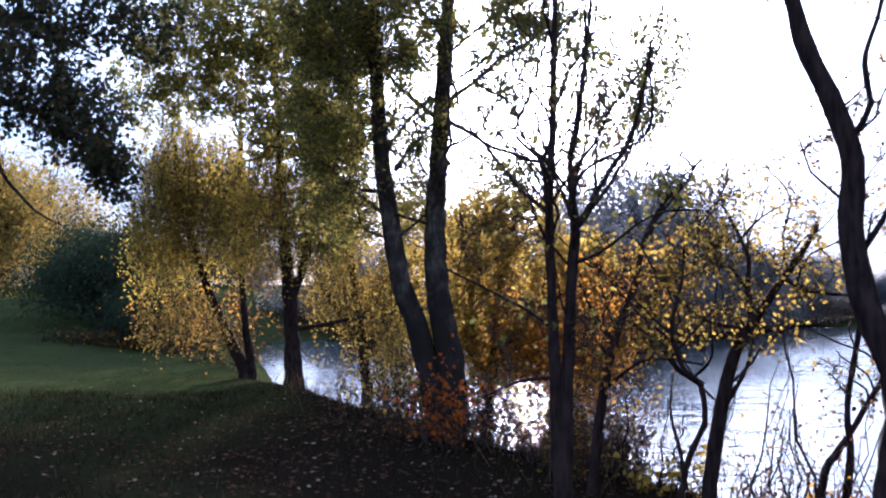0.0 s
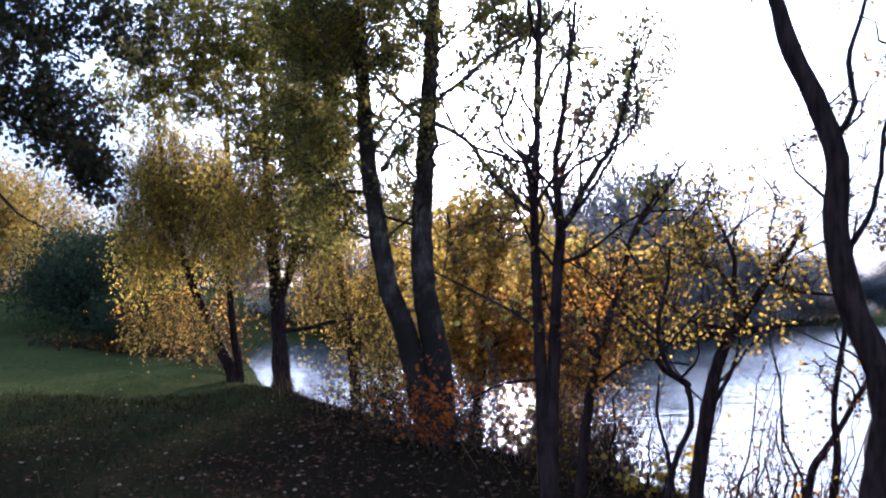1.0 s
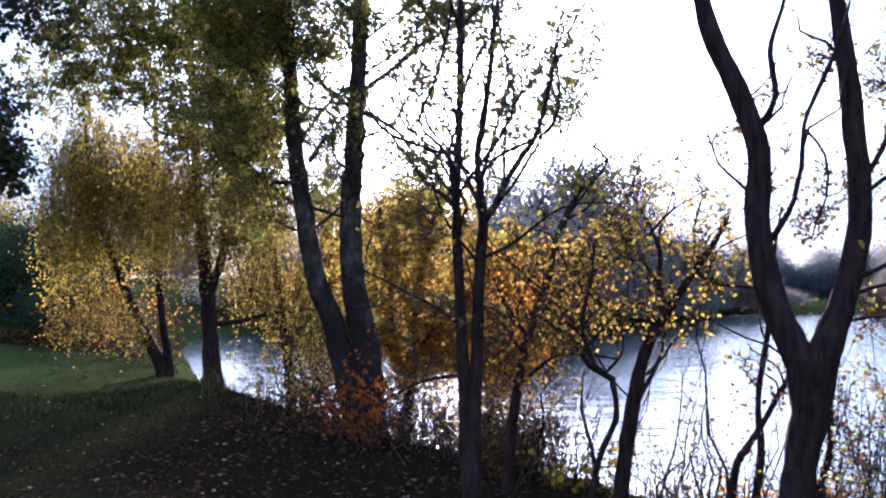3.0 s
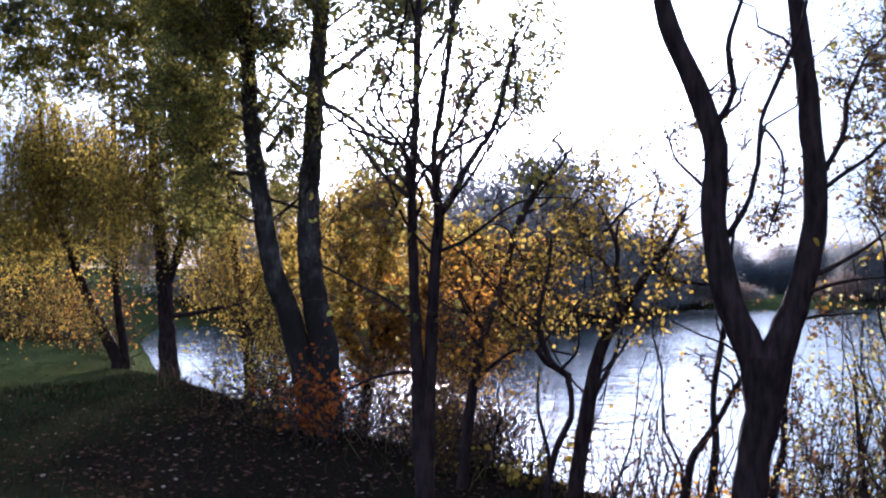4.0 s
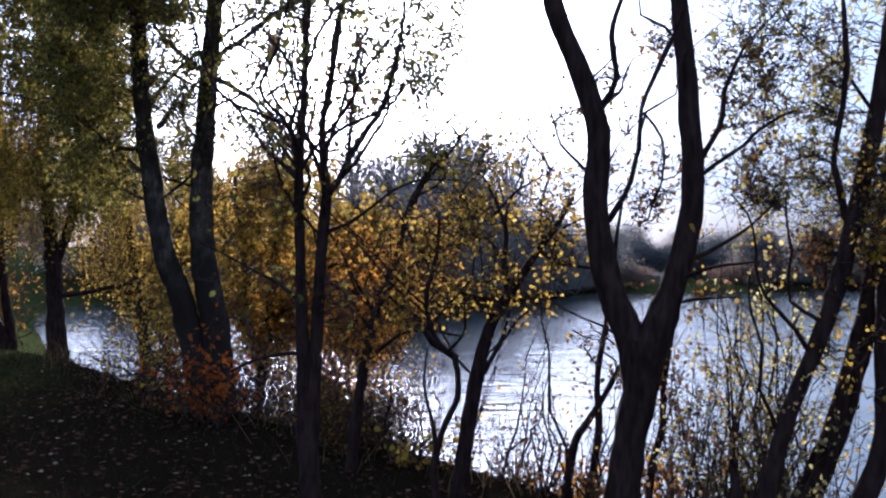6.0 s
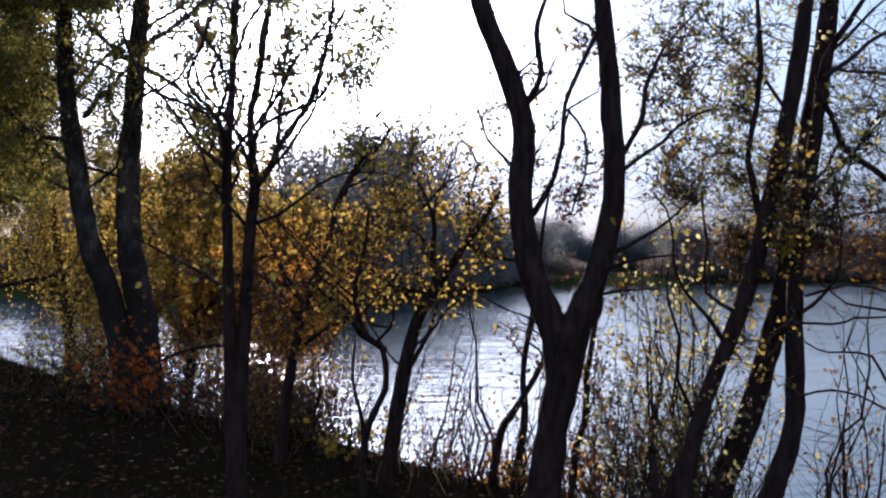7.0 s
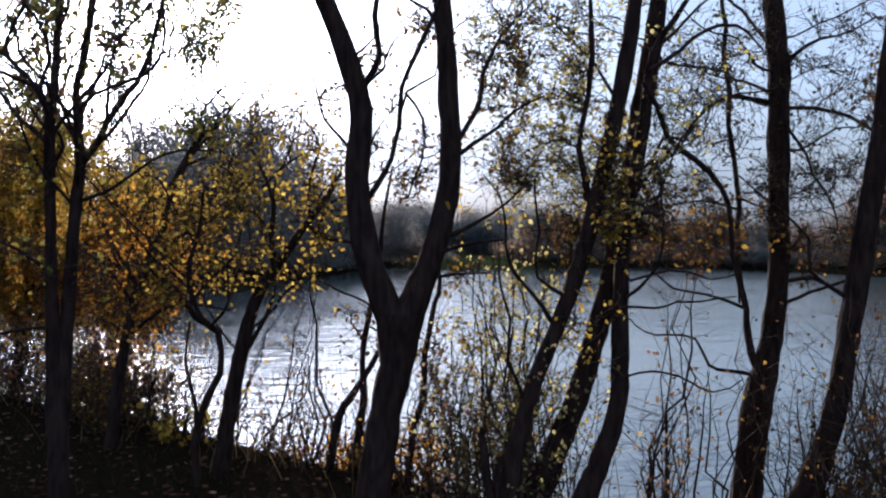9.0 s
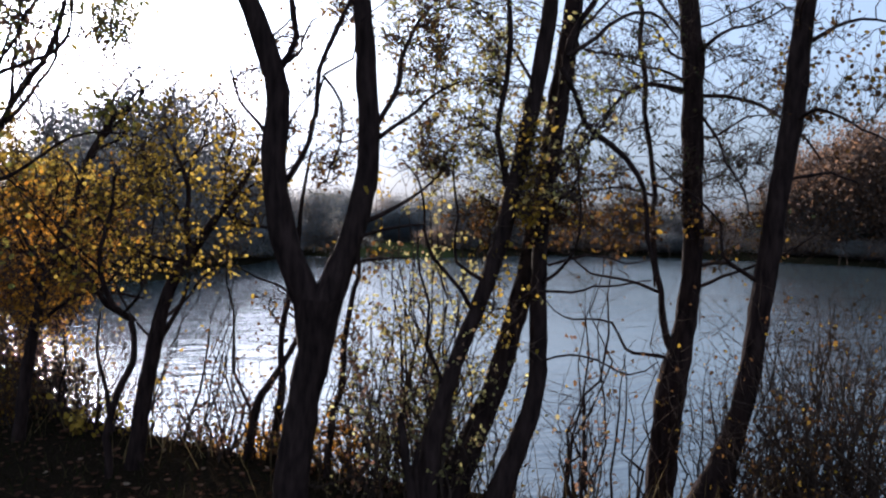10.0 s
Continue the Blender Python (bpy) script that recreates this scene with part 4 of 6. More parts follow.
# cluster of three slanting dark trunks with yellow leaves climbing them
t = tree("clustered_alder", "cluster of three slanting dark trunks with yellow leaves climbing them", "alder tree", BARK, 1.16)
stem(t, "trunk", [(2.79, 4.56, 0.06, 0.061), (2.84, 4.53, 0.48, 0.039), (2.93, 4.49, 0.85, 0.034), (3.02, 4.43, 1.14, 0.035), (3.11, 4.38, 1.48, 0.037), (3.17, 4.34, 1.82, 0.035), (3.23, 4.31, 2.16, 0.034), (3.27, 4.28, 2.50, 0.035), (3.29, 4.27, 2.67, 0.031), (3.33, 4.24, 3.08, 0.022), (3.35, 4.23, 3.50, 0.009)])
stem(t, "trunk", [(3.03, 4.77, -0.04, 0.080), (3.14, 4.71, 0.33, 0.060), (3.25, 4.64, 0.67, 0.053), (3.33, 4.59, 1.03, 0.049), (3.39, 4.55, 1.34, 0.049), (3.45, 4.52, 1.76, 0.049), (3.50, 4.50, 2.14, 0.049), (3.53, 4.47, 2.44, 0.046), (3.56, 4.46, 2.74, 0.041), (3.59, 4.44, 3.18, 0.028), (3.60, 4.42, 3.68, 0.012)])
stem(t, "trunk", [(3.17, 4.51, 0.03, 0.062), (3.29, 4.44, 0.41, 0.047), (3.35, 4.40, 0.70, 0.041), (3.35, 4.40, 1.08, 0.038), (3.35, 4.40, 1.43, 0.033), (3.38, 4.38, 1.75, 0.025), (3.41, 4.35, 2.13, 0.020), (3.45, 4.33, 2.47, 0.016), (3.53, 4.27, 2.64, 0.013), (3.64, 4.18, 2.87, 0.006)])
stem(t, "limb", [(3.12, 4.37, 1.71, 0.019), (3.05, 4.36, 1.96, 0.015), (3.04, 4.33, 2.23, 0.013), (3.04, 4.27, 2.50, 0.014), (3.04, 4.23, 2.79, 0.007), (3.02, 4.19, 3.02, 0.004)])
stem(t, "limb", [(3.33, 4.23, 2.30, 0.017), (3.42, 4.25, 2.19, 0.014), (3.52, 4.26, 2.04, 0.016), (3.71, 4.19, 1.87, 0.015), (3.84, 4.17, 1.65, 0.013), (3.92, 4.19, 1.39, 0.011), (3.98, 4.23, 1.21, 0.005)])
stem(t, "limb", [(3.35, 4.21, 2.36, 0.013), (3.52, 4.18, 2.47, 0.010), (3.69, 4.14, 2.61, 0.009), (3.85, 4.11, 2.59, 0.007), (3.98, 4.09, 2.49, 0.005)])
stem(t, "limb", [(2.86, 4.52, 0.71, 0.011), (2.76, 4.47, 0.97, 0.008), (2.68, 4.39, 1.20, 0.007), (2.62, 4.31, 1.45, 0.004)])
stem(t, "limb", [(3.06, 4.41, 1.20, 0.011), (2.90, 4.42, 1.34, 0.008), (2.83, 4.39, 1.56, 0.007), (2.79, 4.34, 1.81, 0.004)])
stem(t, "limb", [(3.28, 4.26, 1.19, 0.007), (3.52, 4.26, 1.19, 0.006), (3.73, 4.26, 1.22, 0.005), (3.97, 4.24, 1.24, 0.003)])
stem(t, "limb", [(3.29, 4.26, 0.84, 0.006), (3.47, 4.28, 0.86, 0.006), (3.66, 4.29, 0.82, 0.005), (3.86, 4.30, 0.74, 0.005), (4.06, 4.29, 0.80, 0.003)])
stem(t, "limb", [(3.30, 4.25, 1.32, 0.007), (3.50, 4.19, 1.37, 0.006), (3.69, 4.12, 1.33, 0.004), (3.86, 4.07, 1.38, 0.003)])
side_limbs(t, 12, 1.0, 0.9)
crown(t, LEAF_PALE, [(2.99, 4.80, 1.96, 0.21, 0.35, 0.21, 30), (3.13, 4.60, 2.09, 0.21, 0.35, 0.28, 40), (3.12, 4.72, 1.78, 0.26, 0.35, 0.17, 34), (3.15, 4.58, 2.43, 0.21, 0.35, 0.24, 34), (3.04, 4.77, 2.31, 0.23, 0.35, 0.17, 26), (3.34, 4.33, 1.88, 0.21, 0.35, 0.23, 30), (3.30, 4.36, 1.66, 0.21, 0.35, 0.13, 20), (2.92, 4.95, 1.81, 0.16, 0.35, 0.19, 14), (3.26, 4.51, 2.68, 0.36, 0.35, 0.18, 36), (3.56, 4.29, 2.08, 0.18, 0.35, 0.36, 24)], 5.8, 0.024, 0.1, 1.1)
crown(t, LEAF_YELLOW, [(3.21, 4.24, 1.84, 0.05, 0.08, 0.27, 22), (3.20, 4.25, 1.57, 0.05, 0.08, 0.17, 16), (3.12, 4.36, 1.16, 0.07, 0.10, 0.26, 10)], 5.8, 0.024, 0.0, 1.5)
crown(t, LEAF_RUST, [(3.17, 4.81, 1.53, 0.14, 0.35, 0.14, 18), (3.52, 4.45, 1.58, 0.23, 0.35, 0.12, 40), (3.59, 4.40, 1.75, 0.18, 0.35, 0.12, 20), (3.32, 4.71, 1.49, 0.19, 0.35, 0.09, 14)], 5.8, 0.023, 0.0, 1.5)
crown(t, LEAF_OLIVE, [(3.0, 4.7, 2.1, 0.33, 0.50, 0.39, 40), (2.9, 4.9, 2.6, 0.30, 0.50, 0.27, 34), (3.9, 4.6, 2.4, 0.29, 0.50, 0.26, 20), (3.3, 4.7, 3.3, 0.67, 0.80, 0.40, 50)], 4.3, 0.023, 0.1, 1.6)
crown(t, LEAF_RUST, [(3.9, 4.6, 1.5, 0.29, 0.40, 0.16, 24)], 4.3, 0.029, 0.0, 2.6)

nudge(t, -0.04, 0.02)

# tall straight alder with a thin side stem and bare twigs
t = tree("tall_alder", "tall straight alder with a thin side stem and bare twigs", "alder tree", BARK, 1.32)
stem(t, "trunk", [(4.84, 5.13, -0.41, 0.078), (4.86, 5.11, 0.11, 0.069), (4.89, 5.09, 0.48, 0.075), (4.94, 5.05, 0.85, 0.053), (4.97, 5.02, 1.29, 0.051), (4.96, 5.03, 1.76, 0.051), (4.95, 5.04, 2.23, 0.052), (4.94, 5.05, 2.67, 0.052), (4.91, 5.08, 3.03, 0.048), (4.88, 5.10, 3.57, 0.032), (4.85, 5.13, 4.19, 0.011)])
stem(t, "limb", [(4.89, 5.09, 0.68, 0.026), (4.84, 5.16, 1.03, 0.022), (4.81, 5.21, 1.58, 0.017), (4.77, 5.26, 2.13, 0.016), (4.74, 5.31, 2.69, 0.017), (4.72, 5.35, 3.06, 0.013), (4.70, 5.38, 3.44, 0.006)])
stem(t, "limb", [(4.94, 5.05, 2.41, 0.017), (4.72, 5.14, 2.44, 0.015), (4.53, 5.20, 2.36, 0.013), (4.35, 5.25, 2.17, 0.011), (4.18, 5.28, 1.95, 0.005)])
stem(t, "limb", [(4.96, 5.03, 2.38, 0.015), (5.15, 4.96, 2.39, 0.013), (5.34, 4.86, 2.34, 0.012), (5.54, 4.76, 2.20, 0.010), (5.73, 4.66, 2.00, 0.006)])
stem(t, "limb", [(4.94, 5.04, 2.69, 0.013), (4.92, 5.20, 2.87, 0.012), (4.85, 5.39, 3.09, 0.010), (4.76, 5.59, 3.27, 0.006)])
stem(t, "limb", [(4.95, 5.04, 2.63, 0.013), (4.99, 4.86, 2.75, 0.011), (5.06, 4.65, 2.79, 0.007), (5.12, 4.45, 2.86, 0.005)])
stem(t, "limb", [(4.96, 5.03, 2.31, 0.011), (4.98, 4.82, 2.08, 0.009), (4.96, 4.65, 1.83, 0.007), (4.92, 4.51, 1.62, 0.005)])
stem(t, "limb", [(4.98, 5.01, 1.29, 0.015), (5.21, 4.97, 1.30, 0.014), (5.43, 4.94, 1.21, 0.010), (5.62, 4.93, 1.07, 0.006)])
side_limbs(t, 20, 1.1, 0.3, 0.5)
crown(t, LEAF_DARK, [(5.1, 4.8, 2.2, 0.30, 0.60, 0.41, 40), (4.6, 5.4, 2.4, 0.34, 0.60, 0.46, 46), (5.2, 4.8, 2.8, 0.38, 0.60, 0.27, 34), (4.8, 5.2, 2.8, 0.27, 0.60, 0.34, 30), (4.7, 5.2, 1.8, 0.23, 0.40, 0.30, 16), (4.9, 5.1, 3.6, 0.84, 1.00, 0.49, 50)], 2.9, 0.022, 0.0, 1.5)
crown(t, LEAF_DARK, [(5.1, 4.8, 1.8, 0.45, 0.60, 0.30, 36), (4.8, 5.2, 1.9, 0.38, 0.60, 0.30, 30), (4.6, 5.4, 2.5, 0.42, 0.60, 0.54, 36), (5.1, 4.8, 2.3, 0.41, 0.60, 0.56, 36)], 1.2, 0.022, 0.0, 2.4)
crown(t, LEAF_RUST, [(4.8, 5.2, 1.6, 0.42, 0.50, 0.21, 30), (5.1, 4.7, 1.5, 0.30, 0.40, 0.22, 16)], 4.3, 0.027, 0.0, 2.0)
nudge(t, -0.08, 0.0)

# slanting alder trunk with reddish-brown bark at the bank
t = tree("bank_alder", "slanting alder trunk with reddish-brown bark at the bank", "alder tree", BARK, 1.25)
stem(t, "trunk", [(4.59, 4.55, -0.18, 0.100), (4.70, 4.45, 0.25, 0.060), (4.76, 4.38, 0.64, 0.054), (4.80, 4.35, 1.06, 0.051), (4.83, 4.31, 1.42, 0.050), (4.86, 4.28, 1.81, 0.050), (4.90, 4.24, 2.23, 0.050), (4.92, 4.22, 2.61, 0.049), (4.93, 4.20, 2.86, 0.046), (4.95, 4.19, 3.33, 0.031), (4.95, 4.18, 3.86, 0.010)])
stem(t, "limb", [(4.92, 4.22, 2.58, 0.016), (5.09, 4.18, 2.68, 0.012), (5.28, 4.11, 2.76, 0.009), (5.48, 4.01, 2.73, 0.005)])
stem(t, "limb", [(4.89, 4.25, 2.13, 0.014), (4.91, 4.08, 2.21, 0.010), (4.96, 3.86, 2.13, 0.007), (4.99, 3.67, 2.00, 0.005)])
stem(t, "limb", [(4.87, 4.27, 1.81, 0.010), (5.07, 4.20, 1.88, 0.009), (5.28, 4.11, 1.82, 0.005)])
side_limbs(t, 6, 0.9, 0.6)
crown(t, LEAF_RUST, [(5.0, 4.1, 2.3, 0.17, 0.50, 0.41, 26), (5.1, 4.0, 2.5, 0.24, 0.60, 0.48, 30), (4.9, 4.2, 3.3, 0.55, 0.80, 0.41, 40)], 4.3, 0.029, 0.0, 1.6)

# oak with dense dark leaves hanging over the grass
t = tree("overhanging_oak", "oak with dense dark leaves hanging over the grass", "oak tree", BARK)
stem(t, "trunk", [(-6.23, 9.06, 0.22, 0.168), (-6.18, 9.10, 1.25, 0.144), (-6.17, 9.11, 2.36, 0.130), (-6.12, 9.14, 3.58, 0.111), (-6.07, 9.17, 4.89, 0.082), (-6.06, 9.18, 6.15, 0.034)])
stem(t, "limb", [(-6.19, 9.09, 2.46, 0.072), (-5.50, 9.18, 3.00, 0.051), (-4.74, 9.26, 3.28, 0.036), (-4.00, 9.27, 3.23, 0.029), (-3.47, 9.17, 2.94, 0.017), (-3.08, 8.99, 2.60, 0.008)])
stem(t, "limb", [(-6.12, 9.14, 3.69, 0.072), (-5.34, 9.33, 4.17, 0.052), (-4.54, 9.47, 4.21, 0.034), (-3.83, 9.51, 4.00, 0.027), (-3.36, 9.42, 3.76, 0.012)])
stem(t, "limb", [(-6.10, 9.15, 4.55, 0.058), (-5.32, 9.25, 5.02, 0.037), (-4.39, 9.35, 5.12, 0.030), (-3.47, 9.38, 4.96, 0.014)])
stem(t, "limb", [(-4.83, 9.88, 3.35, 0.028), (-4.33, 9.68, 2.63, 0.018), (-3.93, 9.41, 2.27, 0.012), (-3.55, 9.13, 2.09, 0.006)])
crown(t, LEAF_DARK, [(-3.8, 9.0, 3.5, 0.56, 1.00, 0.68, 90), (-3.3, 9.0, 3.0, 0.39, 0.80, 0.50, 60), (-3.1, 9.1, 2.6, 0.22, 0.60, 0.33, 30), (-3.7, 9.3, 4.2, 0.81, 1.00, 0.40, 60), (-3.0, 9.6, 4.1, 0.46, 0.80, 0.35, 26), (-4.6, 8.9, 3.5, 0.69, 1.20, 0.92, 60), (-4.2, 9.1, 5.0, 1.27, 1.50, 0.69, 60), (-5.9, 9.3, 5.4, 1.58, 2.00, 1.58, 90)], 8, 0.048, 0.0, 3.6)


# ---- far woods round the pond ----
rng = np.random.default_rng(77)


def far_tree(name, label, category, tall, wide, leaf, bark, clumps, per, blade, seed):
    r = np.random.default_rng(seed)
    root = new(name)
    tagged(root, label, category, "trees on the far shore")
    c = curve_through([(0, 0, -0.3, 0.035 * tall * 0.5), (0.1, 0, tall * 0.3, 0.014 * tall), (-0.1, 0.1, tall * 0.6, 0.007 * tall), (0, 0, tall * 0.8, 0.012)], 0.6)
    v, f = tubes(c[None, :, :3], c[None, :, 3], 6)
    place("trunk", mesh_from("trunk", v, f), bark, root)
    d = r.normal(0, 1, (clumps, 3))
    d /= np.linalg.norm(d, axis=1, keepdims=True)
    mid = d * r.uniform(0.35, 1, (clumps, 1)) * np.array([wide / 2, wide / 2, tall * 0.46]) + np.array([0, 0, tall * 0.5])
    mid[:, :2] *= (1.12 - 0.32 * np.clip(mid[:, 2:] / tall, 0, 1))
    mid[:, 2] *= r.uniform(0.8, 1.12, clumps)
    k = np.linspace(0, 1, 5)[None, :, None]
    foot = np.zeros((clumps, 3))
    foot[:, 2] = np.clip(mid[:, 2] - 0.25 * tall, 0.1 * tall, 0.9 * tall)
    limbs = foot[:, None] + (mid - foot)[:, None] * k
    v1, f1 = tubes(limbs, np.tile(np.linspace(0.006 * tall, 0.012, 5), (clumps, 1)), 4)
    ends = np.repeat(mid, 5, 0)
    tips = ends + r.normal(0, 0.13 * wide, ends.shape)
    v2, f2 = tubes(ends[:, None] + (tips - ends)[:, None] * np.linspace(0, 1, 3)[None, :, None], np.tile([0.014, 0.01, 0.006], (len(ends), 1)), 3)
    place("branchwork", mesh_from("branchwork", np.vstack([v1, v2]), np.vstack([f1, f2 + len(v1)])), bark, root)["kind"] = "stuff"
    if per:
        spread = r.normal(0, 1, (clumps * per, 3)) * np.array([0.13 * wide, 0.13 * wide, 0.075 * tall])
        v, f = leaf_quads(np.repeat(mid, per, 0) + spread, blade, 0.2)
        place("crown", mesh_from("crown", v, f), leaf, root)["kind"] = "stuff"
    return root


# the grey, blue-grey and pale rust kinds carry painted-in haze
FAR_KINDS = [
    far_tree("far_tree", "grey-brown half-bare tree on the far shore, paled by haze", "tree", 9.0, 7.5, LEAF_FAR, HAZED_GREY_BARK, 90, 100, 0.19, 1),
    far_tree("far_tree", "tree with thin brown foliage on the far shore, paled by haze", "tree", 9.0, 7.5, LEAF_FAR, HAZED_GREY_BARK, 100, 95, 0.19, 2),
    far_tree("far_tree", "rust-brown tree on the far shore, paled by haze", "tree", 8.0, 7.0, LEAF_FARRUST, HAZED_GREY_BARK, 80, 80, 0.16, 3),
    far_tree("bare_tree", "bare grey tree with fine twigs on the far shore, paled by haze", "tree", 10.0, 8.0, LEAF_FAR, HAZED_GREY_BARK, 130, 14, 0.17, 4),
    far_tree("far_tree", "golden yellow tree at the meadow edge", "tree", 9.0, 8.0, LEAF_GOLD, BARK, 70, 150, 0.15, 5),
    far_tree("far_bush", "low dark bush at the water's edge", "bush", 2.6, 5.5, LEAF_FAR, BARK, 50, 100, 0.12, 6),
    far_tree("far_tree", "green-yellow tree at the meadow edge", "tree", 8.0, 7.0, LEAF_GOLD, BARK, 70, 150, 0.15, 7),
    far_tree("far_hedge_bush", "dark green dense bush on the meadow", "bush", 4.5, 6.0, LEAF_GREEN, BARK, 60, 190, 0.11, 8),
    far_tree("far_bush", "low rust-coloured bush at the water's edge", "bush", 2.4, 5.0, LEAF_FARRUST, BARK, 40, 110, 0.12, 9),
    far_tree("far_tree", "dense tree in the far wood, hazed blue-grey", "tree", 8.0, 8.0, LEAF_HAZE, TWIG, 90, 130, 0.2, 10),
    far_tree("far_tree", "tall dense rust-brown tree in the east wood", "tree", 11.0, 9.5, LEAF_BROWN, TWIG, 110, 130, 0.24, 11),
]
used_kind = set()


def plant(kind, x, y, size=1.0, wide=1.0):
    z = float(height(np.array([x]), np.array([y]))[0])
    m = Matrix.Translation((x, y, z)) @ Matrix.Rotation(rng.uniform(0, 6.28), 4, "Z") @ Matrix.Diagonal((size * wide, size * wide, size, 1))
    if kind in used_kind:
        return copy_thing(FAR_KINDS[kind], m)
    used_kind.add(kind)
    FAR_KINDS[kind].matrix_basis = m
    return FAR_KINDS[kind]


def belt(kinds, a, b, n, spread, low, high, wide=1.0):
    for i in range(n):
        u = (i + rng.uniform(0.2, 0.8)) / n
        x, y = a[0] + (b[0] - a[0]) * u + rng.normal(0, spread), a[1] + (b[1] - a[1]) * u + rng.normal(0, spread)
        while shore(np.array([x]), np.array([y]))[0] < 0.8:
            x, y = x * 1.02, y * 1.02
        plant(kinds[int(rng.integers(0, len(kinds)))], x, y, rng.uniform(low, high), wide)


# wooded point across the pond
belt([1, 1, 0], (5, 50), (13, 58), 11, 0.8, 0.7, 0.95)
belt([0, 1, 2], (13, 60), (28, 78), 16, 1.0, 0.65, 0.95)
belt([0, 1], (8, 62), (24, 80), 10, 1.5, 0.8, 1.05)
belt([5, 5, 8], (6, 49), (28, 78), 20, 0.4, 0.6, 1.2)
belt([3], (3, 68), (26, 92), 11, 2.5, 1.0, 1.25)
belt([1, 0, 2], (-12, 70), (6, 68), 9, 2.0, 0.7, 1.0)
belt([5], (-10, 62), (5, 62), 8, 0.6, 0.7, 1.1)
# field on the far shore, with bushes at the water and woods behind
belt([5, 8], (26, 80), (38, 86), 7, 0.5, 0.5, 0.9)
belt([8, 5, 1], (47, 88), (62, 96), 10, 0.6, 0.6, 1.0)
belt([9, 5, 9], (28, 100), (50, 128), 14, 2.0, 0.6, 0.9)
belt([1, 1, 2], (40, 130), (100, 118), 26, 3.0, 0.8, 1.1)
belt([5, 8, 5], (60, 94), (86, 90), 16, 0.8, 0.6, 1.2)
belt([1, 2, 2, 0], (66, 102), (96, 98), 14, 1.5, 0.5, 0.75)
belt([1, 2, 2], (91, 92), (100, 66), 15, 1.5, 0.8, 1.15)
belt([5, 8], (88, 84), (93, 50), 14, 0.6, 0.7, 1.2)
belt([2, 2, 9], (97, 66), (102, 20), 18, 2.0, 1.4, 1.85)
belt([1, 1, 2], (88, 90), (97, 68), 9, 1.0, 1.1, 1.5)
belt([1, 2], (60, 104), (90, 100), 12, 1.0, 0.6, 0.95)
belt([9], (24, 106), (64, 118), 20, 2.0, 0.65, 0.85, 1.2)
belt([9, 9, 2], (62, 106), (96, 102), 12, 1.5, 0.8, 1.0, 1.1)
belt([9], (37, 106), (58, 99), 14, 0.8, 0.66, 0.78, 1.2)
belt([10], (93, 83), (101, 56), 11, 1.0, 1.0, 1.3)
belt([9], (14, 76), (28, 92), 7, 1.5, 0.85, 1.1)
# meadow edge to the west
belt([7], (-9.4, 29), (-16.5, 50), 18, 0.5, 0.7, 0.88)
belt([7], (-8.6, 28), (-6.3, 23.6), 5, 0.25, 0.4, 0.55, 0.8)
belt([6, 4, 6], (-23.5, 50), (-40, 64), 14, 1.0, 0.95, 1.2)
belt([6, 4], (-28, 62), (-48, 78), 10, 2.0, 0.8, 1.1)
belt([7, 5], (-18, 68), (-50, 82), 16, 1.0, 0.6, 0.9)
belt([7], (-60, 90), (-12, 100), 14, 3.0, 0.9, 1.3)

# ---- undergrowth on the bank ----
rng = np.random.default_rng(78)


def scatter(n, r0, r1, a0, a1, keep):
    r = np.sqrt(rng.uniform(r0 * r0, r1 * r1, n))
    a = np.radians(rng.uniform(a0, a1, n))
    x, y = r * np.sin(a), r * np.cos(a)
    ok = rng.uniform(0, 1, n) < keep(x, y)
    return x[ok], y[ok]


def blades(name, x, y, tall, wide, lean, mat, label):
    n = len(x)
    at = np.stack([x, y, height(x, y) - 0.01], -1)
    h = tall * rng.uniform(0.4, 1.3, (n, 1))
    a = rng.uniform(0, 6.283, n)
    side = np.stack([np.cos(a), np.sin(a), 0 * a], -1) * wide * rng.uniform(0.6, 1.3, (n, 1))
    tip = rng.normal(0, lean, (n, 3)) * h
    tip[:, 2] = h[:, 0]
    v = np.stack([at - side, at + side, at + 0.6 * tip + side * 0.7 + [0, 0, 0.0], at + tip * [1.3, 1.3, 1], at + 0.6 * tip - side * 0.7], 1)
    b = np.arange(n)[:, None] * 5
    f = np.concatenate([b + np.array([[0, 1, 2, 4]]), b + np.array([[4, 2, 3, 3]])])[:n]
    tri = b + np.array([[4, 2, 3]])
    me = bpy.data.meshes.new(name)
    me.from_pydata(v.reshape(-1, 3).tolist(), [], f.tolist() + tri.tolist())
    return tagged(place(name, me, mat), label, "grass", kind="stuff")


near_litter = lambda x, y: litter_share(x, y, shore(x, y))
patchy = lambda x, y: 0.5 + 0.5 * np.sin(2.1 * x + 1.3 * np.sin(1.7 * y)) * np.sin(1.9 * y + x)
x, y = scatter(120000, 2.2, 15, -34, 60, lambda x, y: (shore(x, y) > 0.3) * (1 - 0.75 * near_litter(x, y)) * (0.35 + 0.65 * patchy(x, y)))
blades("grass_near", x, y, 0.09, 0.004, 0.5, SHADED_GRASS, "short green grass on the bank, darkened as in shade")
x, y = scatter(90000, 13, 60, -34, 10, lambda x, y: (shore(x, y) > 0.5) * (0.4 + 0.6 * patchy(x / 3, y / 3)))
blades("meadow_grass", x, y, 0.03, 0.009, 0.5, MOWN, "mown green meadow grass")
x, y = scatter(26000, 2.2, 16, -30, 62, lambda x, y: (shore(x, y) > 0.1) * smooth(3.2, 1.2, shore(x, y)) * (0.3 + 0.7 * patchy(x, y)))
